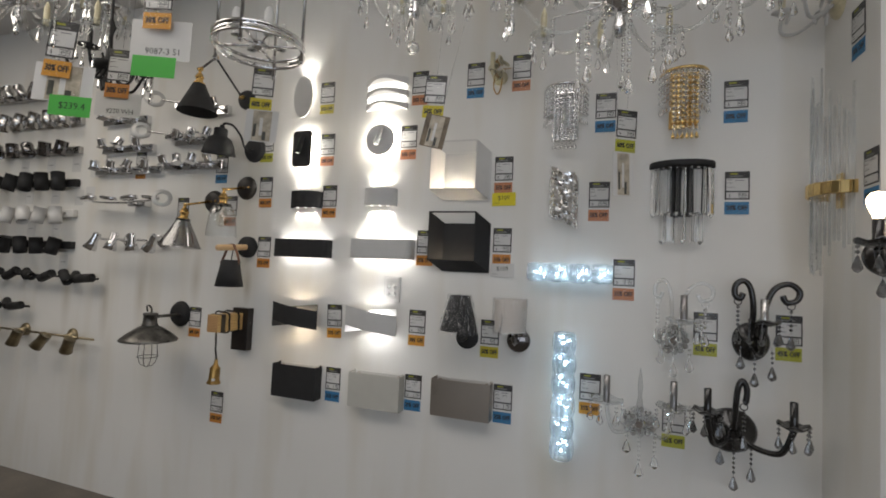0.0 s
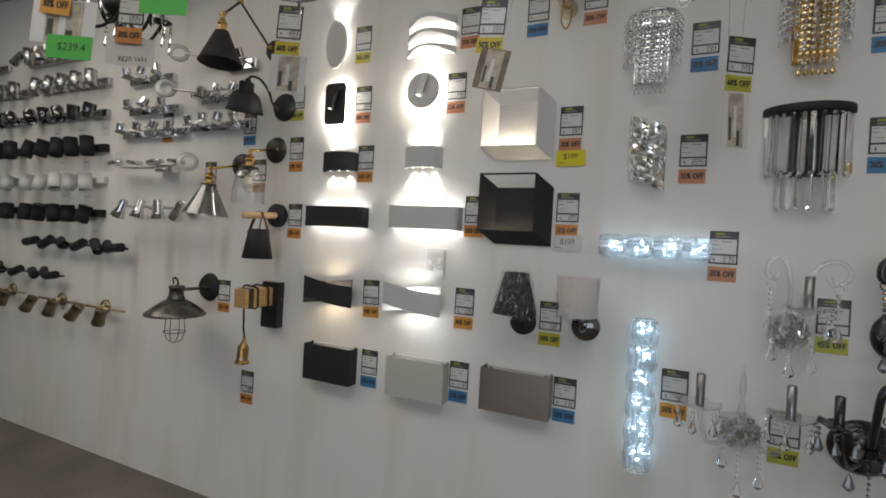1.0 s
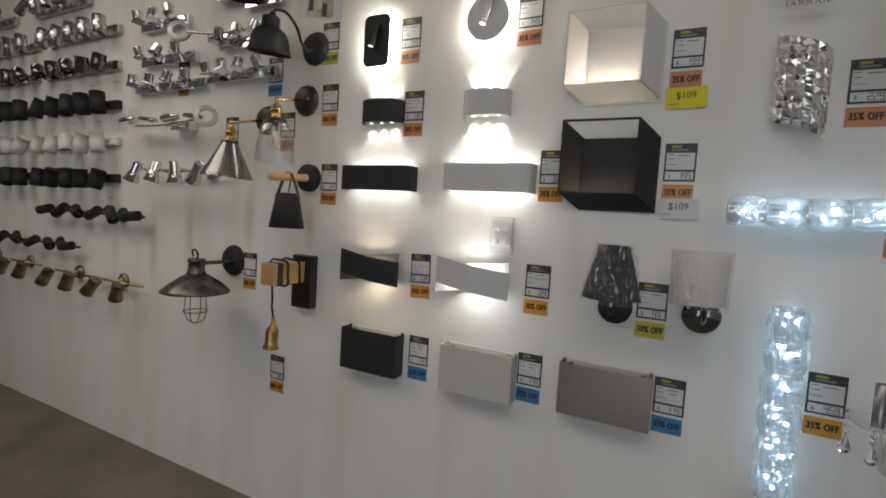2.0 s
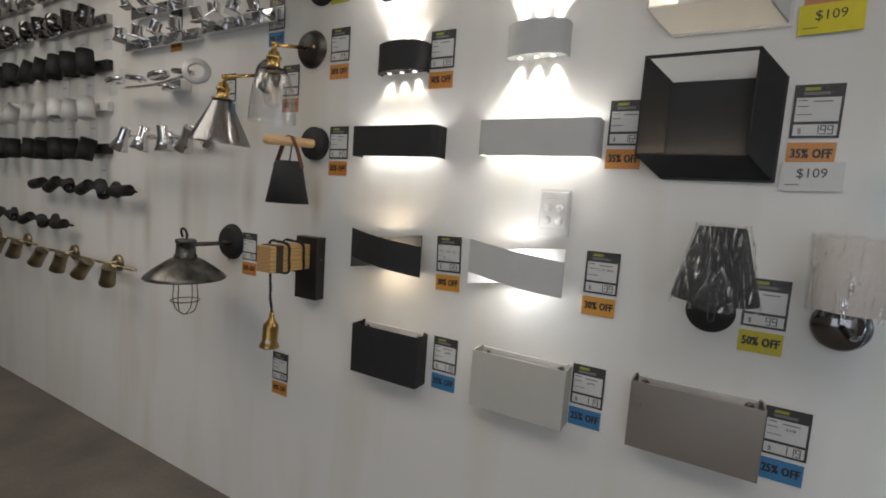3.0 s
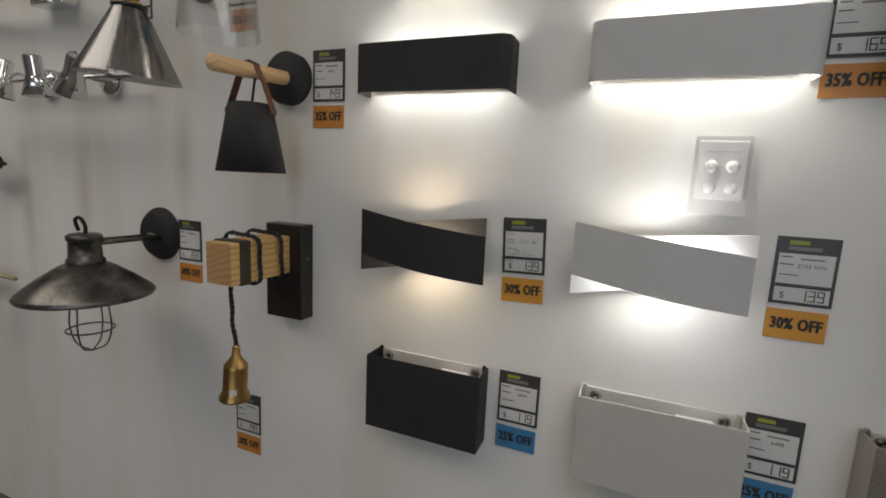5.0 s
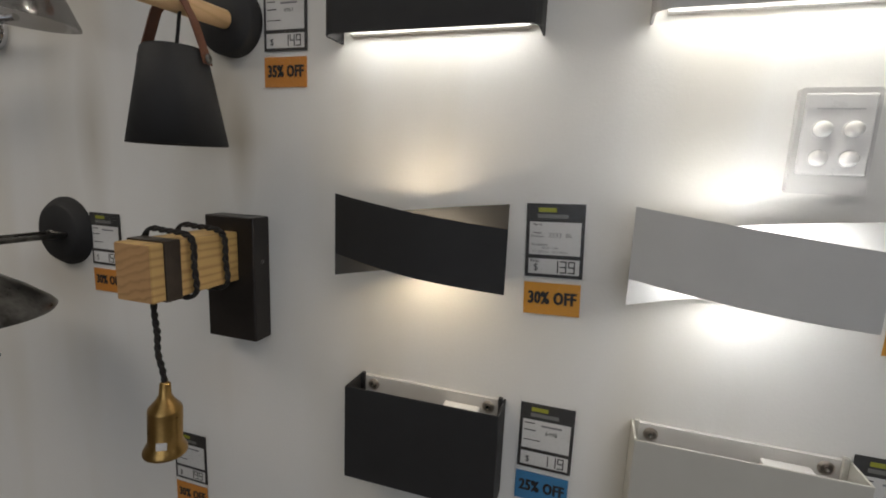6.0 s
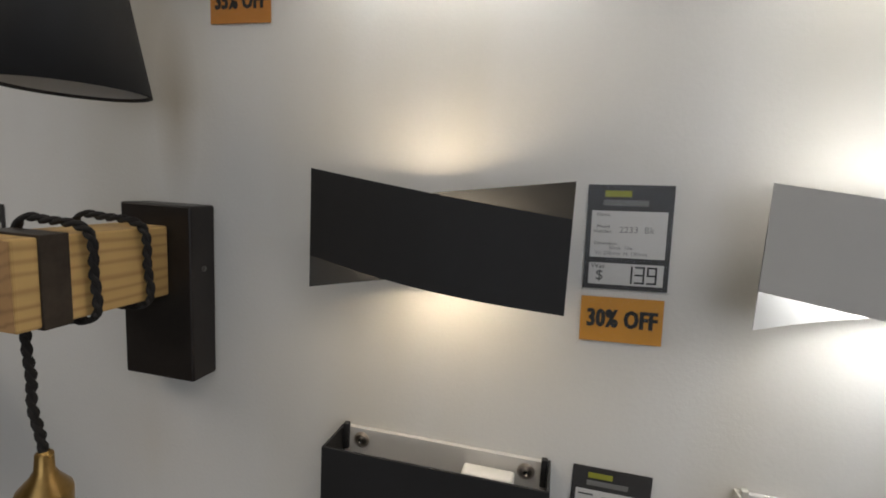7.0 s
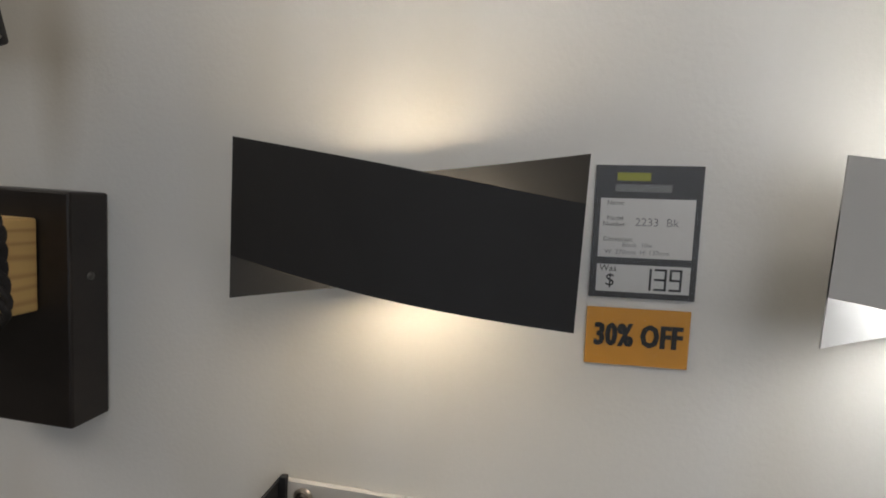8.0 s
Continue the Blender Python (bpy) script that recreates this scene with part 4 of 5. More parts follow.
def can(length, r, m, flare=0.0):
    """An open-ended spotlight can pointing along -z."""
    L = length
    if flare > 0.4:
        return lathe(B(), [(0, L * 0.5), (r * 0.78, L * 0.5), (r * 0.84, L * 0.46), (r * 0.84, L * 0.02), (r * 0.95, -L * 0.05), (r * (1 + flare), -L * 0.5), (r * (0.93 + flare), -L * 0.5), (r * 0.85, -L * 0.08), (0, -L * 0.06)], 22, m)
    return lathe(B(), [(0, L * 0.5), (r, L * 0.5), (r * (1 - flare * 0.3), 0), (r * (1 + flare), -L * 0.5), (r * (0.93 + flare), -L * 0.5), (r * 0.85, -L * 0.30), (0, -L * 0.28)], 22, m)


def spot_bar(x0, x1, z, n, body, rail, r=0.027, length=0.085, out=0.085, kind="box", label="", flare=0.0, hang=0.0, aim=14, twist=None):
    t = thing("spotlight_bar", at_wall((x0 + x1) / 2, z), label, "spotlight bar", "spotlight bars")
    w = x1 - x0
    if kind == "box":
        part("rail", box(B(), -w / 2, w / 2, -0.028, -0.0005, -0.024, 0.024, 0.004), rail, t)
    else:
        part("rail", tube(B(), [(-w / 2, -0.055, 0), (w / 2, -0.055, 0)], 0.0065, 10), rail, t)
        for k in (0.28, 0.74):
            part("wall_rose", lathe(B(), [(0.042, 0), (0.042, 0.012), (0.034, 0.020), (0.010, 0.024), (0.010, 0.055), (0, 0.056)], 28, Matrix.Translation((-w / 2 + w * k, 0, 0)) @ FACE), body, t)
    for k in range(n):
        px = -w / 2 + w * (k + 0.5) / n
        base = -0.028 if kind == "box" else -0.055
        tilt = rs.uniform(-aim, aim) if twist is None else twist[k % len(twist)]
        m = Matrix.Translation((px, -out, hang)) @ Matrix.Rotation(radians(tilt), 4, "Y") @ Matrix.Rotation(radians(rs.uniform(-14, 8)), 4, "X")
        part("stem", tube(B(), [(px, base + 0.002, 0), (px, -out * 0.75, 0.004), (px, -out + r * 0.5, hang)], 0.0048, 8), rail, t)
        hd = part("spot_head", can(length, r, m, flare), body, t)
        part("lamp_face", lathe(B(), [(r * 0.84, -length * 0.30), (r * 0.5, -length * 0.34), (0, -length * 0.345)], 16, m), "smokecrystal" if body != "white" else "thinglass", hd)
    return t


for xa, xb, nn in ((-3.86, -3.05, 5), (-4.78, -3.92, 5)):
    spot_bar(xa + 0.05, xb, 2.315, nn, "steel", "steel", 0.033, 0.105, label="brushed steel spotlight bar with cylinder heads", aim=14)
    spot_bar(xa, xb, 2.120, nn, "smokechrome", "steel", 0.034, 0.090, label="dark chrome spotlight bar with round heads", aim=55)
    spot_bar(xa, xb, 1.905, nn, "black", "black", 0.037, 0.112, label="matt black spotlight bar with cylinder heads", aim=17)
    spot_bar(xa, xb, 1.705, 5, "plastic", "plastic", 0.036, 0.105, label="white spotlight bar with cylinder heads", hang=-0.02, aim=30)
    spot_bar(xa, xb, 1.497, 5, "black", "black", 0.036, 0.105, label="matt black spotlight bar with cylinder heads", hang=-0.01, aim=28)
    spot_bar(xa - 0.1, xb - 0.3, 2.510, 5, "steel", "steel", 0.027, 0.105, out=0.11, label="brushed steel spotlight bar with angled heads", aim=50)
spot_bar(-3.80, -2.74, 1.295, 6, "black", "black", 0.027, 0.105, out=0.075, kind="rod", label="black spotlight rod with round bases", twist=(80, 62, -78, 70, -55, 84))
spot_bar(-4.60, -3.36, 1.085, 6, "black", "black", 0.026, 0.085, out=0.075, kind="rod", label="black spotlight rod with round bases", twist=(75, 60, -80, 66, -70, 82))
spot_bar(-3.74, -2.74, 0.925, 4, "bronze", "bronze", 0.031, 0.098, out=0.115, kind="rod", label="aged bronze spotlight rod with round bases", hang=-0.035, aim=4, flare=0.12, twist=(32, 24, 35, 28))
spot_bar(-4.80, -3.80, 0.935, 4, "bronze", "bronze", 0.031, 0.098, out=0.115, kind="rod", label="aged bronze spotlight rod with round bases", hang=-0.035, aim=4, flare=0.12, twist=(32, 24, 35, 28))
spot_bar(-2.74, -2.12, 1.540, 4, "chrome", "chrome", 0.024, 0.100, out=0.15, kind="rod", label="polished chrome spotlight rod with flared heads", hang=-0.015, flare=0.55, twist=(26, 6, -3, 38))


def mosaic_bar(x0, x1, z, n, label):
    """A mirror rail with stacked square chrome and crystal lamp heads."""
    t = thing("crystal_spot_bar", at_wall((x0 + x1) / 2, z), label, "spotlight bar", "crystal spot bars")
    w = x1 - x0
    part("rail", box(B(), -w / 2, w / 2, -0.030, -0.0005, -0.026, 0.022, 0.002), "chrome", t)
    for k in range(n):
        px = -w / 2 + w * (k + 0.5) / n
        m = Matrix.Translation((px, -0.085, 0.028)) @ Matrix.Rotation(radians(rs.uniform(-35, 35)), 4, "Z") @ Matrix.Rotation(radians(rs.uniform(-30, 30)), 4, "X") @ Matrix.Rotation(radians(rs.uniform(-18, 18)), 4, "Y")
        part("stem", tube(B(), [(px, -0.028, 0), (px, -0.085, 0.02)], 0.005, 8), "chrome", t)
        m = m @ Matrix.Scale(0.78, 4)
        cup = lathe(B(), [(0, -0.030), (0.024, -0.030), (0.027, -0.026), (0.029, 0.026), (0.031, 0.030), (0.027, 0.030), (0.024, -0.012), (0, -0.014)], 20, m)
        hd = part("spot_head", cup, "chrome", t)
        bm = box(B(), -0.030, 0.030, -0.030, 0.030, -0.038, -0.031, 0.002)
        bm.transform(m)
        part("square_cap", bm, "chrome" if k % 3 else "smokechrome", hd)
        part("crystal_block", lathe(B(), [(0, 0.036), (0.012, 0.030), (0.020, 0.012), (0.018, -0.010), (0, -0.012)], 8, m), "chip", hd, "clear faceted crystal")


mosaic_bar(-2.84, -2.46, 2.285, 3, "mirror chrome spotlight bar with square crystal heads")
mosaic_bar(-2.83, -2.40, 2.105, 3, "mirror chrome spotlight bar with square crystal heads")
mosaic_bar(-2.88, -2.32, 1.970, 4, "mirror chrome spotlight bar with square crystal heads")
mosaic_bar(-2.30, -1.86, 1.985, 4, "mirror chrome spotlight bar with square crystal heads")
mosaic_bar(-2.22, -1.87, 2.130, 3, "mirror chrome spotlight bar with square crystal heads")
mosaic_bar(-2.06, -1.84, 2.300, 2, "mirror chrome spotlight bar with square crystal heads")


def ring_lamp(x, z, x_end, label, petals=0):
    """A thin chrome rod with a flat lit-ring head at one end and oval heads along it."""
    t = thing("chrome_ring_spot", at_wall(x, z), label, "spotlight bar", "chrome ring spots")
    tilt = Matrix.Translation((0, -0.13, 0.006)) @ Matrix.Rotation(radians(44), 4, "Z") @ Matrix.Rotation(radians(76), 4, "X")
    part("ring_head", lathe(B(), [(0.030, 0.006), (0.050, 0.006), (0.052, 0), (0.050, -0.006), (0.030, -0.006), (0.028, 0), (0.030, 0.006)], 36, tilt), "frost", t, "frosted pale ring")
    d = x_end - x
    part("arm", tube(B(), bend([(0.045 * (1 if d > 0 else -1), -0.125, 0), (d * 0.5, -0.09, -0.012), (d, -0.05, 0)], 6), 0.006, 8), "chrome", t)
    part("mount", box(B(), d * 0.45 - 0.07, d * 0.45 + 0.07, -0.05, -0.0005, -0.028, 0.012, 0.003), "chrome", t)
    part("post", tube(B(), [(d * 0.5, -0.045, -0.01), (d * 0.5, -0.092, -0.012)], 0.007, 8), "chrome", t)
    for k in range(petals):
        f = (k + 0.6) / petals
        m = Matrix.Translation((d * f, -0.12, 0.012)) @ Matrix.Rotation(radians(7 * (-1) ** k), 4, "Y") @ Matrix.Rotation(radians(3), 4, "X") @ Matrix.Diagonal((1.0, 0.55, 1, 1))
        part("oval_head", lathe(B(), [(0, 0.010), (0.055, 0.010), (0.060, 0.004), (0.060, -0.006), (0.052, -0.010), (0, -0.008)], 26, m), "chrome", t)
        part("oval_neck", tube(B(), [(d * f, -0.10, 0.0), (d * f, -0.115, 0.008)], 0.006, 6), "chrome", t)


ring_lamp(-2.17, 1.772, -2.85, "polished chrome bar with oval heads and a ring head", 4)
ring_lamp(-2.37, 2.170, -2.02, "polished chrome arm with a flat ring head")
ring_lamp(-2.28, 2.350, -2.00, "polished chrome arm with a flat ring head")

# small white cards tucked behind the spotlight bars
for k, (cx, cz) in enumerate(((-3.62, 2.02), (-3.35, 2.03), (-3.10, 2.03), (-3.55, 1.82), (-3.28, 1.82), (-3.05, 1.81), (-3.50, 1.60), (-3.25, 1.60), (-2.95, 1.83), (-2.60, 2.20), (-3.15, 1.385), (-2.92, 1.99))):
    c = thing("stock_card", pose(cx, WALL - 0.0005, cz, 0, rs.uniform(-2, 2), 0), "small white paper card on the wall behind spotlights", "card", "stock cards")
    part("sheet", box(B(), -0.042, 0.042, -0.0012, -0.0004, -0.05, 0.05), "paper", c)
    part("print_line", box(B(), -0.025, 0.02, -0.0017, -0.0013, 0.0, 0.004), "pencil", c)


# ---- shaded lamps still in their wrapping ----
def wrapped_lamp(x, z, rose_mat, shade_mat, rb, rt, y, z0, z1, label, off=0.0):
    t = thing("wrapped_shade_lamp", at_wall(x, z), label, "wall lamp", "wrapped shade lamps")
    part("wall_rose", lathe(B(), [(0.051, 0), (0.051, 0.014), (0.046, 0.020), (0, 0.022)], 40, FACE), rose_mat, t)
    part("arm", tube(B(), bend([(0, -0.015, 0), (0, y * 0.7, -0.004), (0, y, 0.020), (0, y, z0 + 0.03)], 6), 0.007, 10), rose_mat, t)
    c = Matrix.Translation((off, y, 0))
    part("shade", lathe(B(), [(rb, z0), (rb, z0 + 0.004), (rt, z1 - 0.002), (rt - 0.003, z1), (rt - 0.005, z1 - 0.002), (rb - 0.004, z0)], 40, c), shade_mat, t)
    part("shade_spider", tube(B(), [(off - rt, y, z1 - 0.02), (off + rt, y, z1 - 0.02)], 0.002, 6), "steel", t)
    rw = random.Random(int(x * -1000))
    folds = [(rw.uniform(0, 2 * math.pi), rw.uniform(0.05, 0.16), rw.uniform(-0.5, 0.5), rw.uniform(0.003, 0.009)) for k in range(16)]
    bm = B()
    n = 120
    rings = []
    for i in range(13):
        f = i / 12
        zz = z0 - 0.010 + (z1 - z0 + 0.016) * f
        r0 = rb + (rt - rb) * f + 0.0025
        ring = []
        for k in range(n):
            a = 2 * math.pi * k / n
            up = 0.0
            for mid, half, slant, high in folds:
                d = abs((a - mid - slant * f + math.pi) % (2 * math.pi) - math.pi)
                up = max(up, high * max(0.0, 1 - d / half))
            r = r0 + up + rw.uniform(0, 0.0012)
            ring.append(bm.verts.new((off + r * math.cos(a), y + r * math.sin(a), zz + rw.uniform(-0.003, 0.003))))
        rings.append(ring)
    for a, b in zip(rings, rings[1:]):
        for k in range(n):
            bm.faces.new((a[k], a[(k + 1) % n], b[(k + 1) % n], b[k]))
    w = part("plastic_wrap", bm, "wrap", t, "crumpled clear plastic wrapping")
    w.visible_shadow = False


wrapped_lamp(-0.390, 1.143, "black", "fabric", 0.079, 0.043, -0.145, 0.045, 0.195, "black cone shade wall lamp still wrapped in clear plastic")
wrapped_lamp(-0.155, 1.150, "smokechrome", "cream", 0.062, 0.066, -0.140, 0.052, 0.185, "cream drum shade wall lamp still wrapped in clear plastic", -0.016)

# ---- crystal wall lamps ----
def half_points(r, n, pad=8, squash=1.0):
    """Points on a half round in front of the wall."""
    return [(r * math.cos(radians(180 + pad + (180 - 2 * pad) * k / (n - 1))), r * squash * math.sin(radians(180 + pad + (180 - 2 * pad) * k / (n - 1)))) for k in range(n)]


def bead_curtain(x, ztop, r, rows, n, metal, backing, label, beads):
    t = thing("bead_curtain_sconce", at_wall(x, ztop), label, "wall lamp", "bead curtain sconces")
    bm = B()
    lathe(bm, [(r, 0), (r + 0.003, -0.004), (r + 0.003, -0.012), (r - 0.004, -0.012), (r - 0.004, 0), (r, 0)], 28, None, (180, 360))
    part("top_band", bm, metal, t)
    part("back_plate", box(B(), -r * 0.62, r * 0.62, -0.012, -0.0005, -rows * 0.021 - 0.02, 0.0, 0.002), backing, t)
    part("lamp_tube", lathe(B(), [(0.009, -0.02), (0.009, -rows * 0.017), (0, -rows * 0.017)], 14, Matrix.Translation((0, -r * 0.28, 0))), "plastic", t)
    part("cross_bar", tube(B(), [(0, -0.004, -0.02), (0, -r * 0.45, -0.02)], 0.005, 8), metal, t)
    flat = [(-0.0425 + 0.017 * k, -0.042) for k in range(6)]
    for ring, (spots, m0) in enumerate(((half_points(r, n), rows), (flat, rows + 1))):
        for j, (px, py) in enumerate(spots):
            if ring == 0:
                m0 = rows - 4 if min(j, n - 1 - j) < 4 else rows
            bm = B()
            tube(bm, [(px, py, -0.006), (px, py, -0.018 - 0.021 * m0)], 0.0009, 4)
            for k in range(m0):
                bead(bm, px, py, -0.020 - 0.021 * k, 0.0088)
            drop(bm, px, py, -0.020 - 0.021 * m0, 0.016, 0.03)
            part("bead_strand", bm, beads if ring else "crystal", t)
    return t


bead_curtain(0.014, 2.264, 0.088, 10, 13, "chrome", "chrome", "clear crystal bead curtain wall sconce with chrome band", "crystal")
bead_curtain(0.478, 2.286, 0.088, 10, 13, "gold", "oldbrass", "crystal bead curtain wall sconce with gold band and plate", "gold")


def prism_sconce():
    t = thing("prism_glass_sconce", at_wall(0.476, 1.905), "black half round wall sconce hung with clear glass prisms", "wall lamp")
    r = 0.118
    part("top_plate", lathe(B(), [(0, 0.012), (r, 0.012), (r + 0.002, 0.008), (r + 0.002, -0.010), (r - 0.002, -0.012), (0, -0.012)], 36, Matrix.Diagonal((1, 0.66, 1, 1)), (180, 360)), "black", t)
    part("back_plate", box(B(), -0.040, 0.040, -0.016, -0.0005, -0.205, -0.010, 0.002), "black", t)
    part("lower_hoop", tube(B(), [(px * 1.0, py, -0.198) for px, py in half_points(0.070, 16, 2, 0.8)], 0.003, 6), "black", t)
    for px, py in half_points(r - 0.012, 13, 4, 0.64):
        m = Matrix.Translation((px, py, 0)) @ Matrix.Rotation(math.atan2(py, px), 4, "Z")
        bm = B()
        lathe(bm, [(0, -0.013), (0.0085, -0.018), (0.0105, -0.195), (0, -0.212)], 4, m)
        for f in bm.faces:
            f.smooth = False
        part("glass_prism", bm, "crystal", t)
    for px, py in half_points(0.070, 9, 4, 0.8):
        m = Matrix.Translation((px, py, 0)) @ Matrix.Rotation(math.atan2(py, px), 4, "Z")
        bm = lathe(B(), [(0, -0.199), (0.0085, -0.204), (0.0105, -0.305), (0, -0.318)], 4, m)
        for f in bm.faces:
            f.smooth = False
        part("glass_prism", bm, "crystal", t)


prism_sconce()


def mosaic_sconce():
    t = thing("crystal_mosaic_sconce", at_wall(0.018, 1.790), "curved wall sconce faced with chrome and crystal chips", "wall lamp")
    rq = random.Random(4)
    part("back_shell", box(B(), -0.045, 0.045, -0.020, -0.0005, -0.10, 0.10, 0.003), "chrome", t)
    n, m = 8, 12
    for i in range(n):
        for j in range(m):
            bm = B()

            def pt(u, v, d):
                a = math.pi * (0.06 + 0.88 * u)
                return (-0.062 * math.cos(a), -0.018 - (0.052 + d) * math.sin(a), 0.130 - 0.222 * v - 0.060 * u)
            u0, u1, v0, v1 = i / n, (i + 1) / n, j / m, (j + 1) / m
            c = bm.verts.new(pt((u0 + u1) / 2 + rq.uniform(-0.03, 0.03), (v0 + v1) / 2 + rq.uniform(-0.02, 0.02), 0.003 + rq.uniform(0, 0.005)))
            q = [bm.verts.new(pt(u, v, rq.uniform(-0.001, 0.003))) for u, v in ((u0, v0), (u1, v0), (u1, v1), (u0, v1))]
            for k in range(4):
                bm.faces.new((q[k], q[(k + 1) % 4], c))
            part("crystal_chip", bm, rq.choice(("chrome", "chip", "chip", "crystal", "crystal")), t)


mosaic_sconce()


CRYSTAL_ROD = {}


def lit_crystal(x, z, w, h, n, upright, label):
    """Blocks of bulging cut rods round small cool leds, on a chrome bar."""
    t = thing("lit_crystal_sconce", at_wall(x, z), label, "wall lamp", "lit crystal sconces")
    L = h if upright else w
    S = w if upright else h
    turn = Matrix.Translation((0, -0.052, 0)) @ (Matrix() if upright else Matrix.Rotation(radians(90), 4, "Y"))
    bar = box(B(), -S * 0.14, S * 0.14, 0.036, 0.0515, -L / 2 + 0.02, L / 2 - 0.02, 0.002)
    bar.transform(turn)
    part("back_bar", bar, "chrome", t)
    seg = L / n
    r = S * 0.175
    key = (round(seg, 4), round(r, 4))
    if key not in CRYSTAL_ROD:
        bm = lathe(B(), [(0, -seg * 0.49), (r * 0.62, -seg * 0.485), (r * 0.84, -seg * 0.36), (r * 1.08, -seg * 0.12), (r * 1.08, seg * 0.12), (r * 0.84, seg * 0.36), (r * 0.62, seg * 0.485), (0, seg * 0.49)], 6)
        for f in bm.faces:
            f.smooth = False
        me = mesh_of(bm, "crystal_rod")
        me.materials.append(M["litcrystal"])
        CRYSTAL_ROD[key] = me
    for k in range(n):
        mid = -L / 2 + seg * (k + 0.5)
        for i in range(9):
            a = 2 * math.pi * (i + 0.5 * (k % 2)) / 9
            rod = part("crystal_rod", CRYSTAL_ROD[key], None, t)
            rod.matrix_local = turn @ Matrix.Translation((S * 0.35 * math.cos(a), S * 0.33 * math.sin(a), mid)) @ Matrix.Rotation(a, 4, "Z")
        for q in range(3):
            a = 2 * math.pi * (q + 0.35 * k) / 3 + 0.5
            spot = turn @ Matrix.Translation((S * 0.17 * math.cos(a), S * 0.17 * math.sin(a), mid + seg * (0.30 - 0.18 * q)))
            part("led", lathe(B(), [(0, 0.0045), (0.0038, 0.0024), (0.0045, 0), (0.0038, -0.0024), (0, -0.0045)], 8, spot), "cool", t, "bright cool white led")
    for k in range(n + 1):
        at = max(-L / 2 + 0.001, min(L / 2 - 0.001, -L / 2 + seg * k))
        part("spacer", lathe(B(), [(S * 0.34, 0.0012), (S * 0.42, 0.0012), (S * 0.42, -0.0012), (S * 0.34, -0.0012), (S * 0.34, 0.0012)], 20, turn @ Matrix.Translation((0, 0, at))), "chrome", t, "thin chrome spacer ring")
    return t


lit_crystal(0.053, 1.455, 0.345, 0.080, 4, False, "horizontal clear crystal block wall sconce lit cool white")
lit_crystal(0.044, 0.950, 0.094, 0.515, 6, True, "upright clear crystal block wall sconce lit cool white")


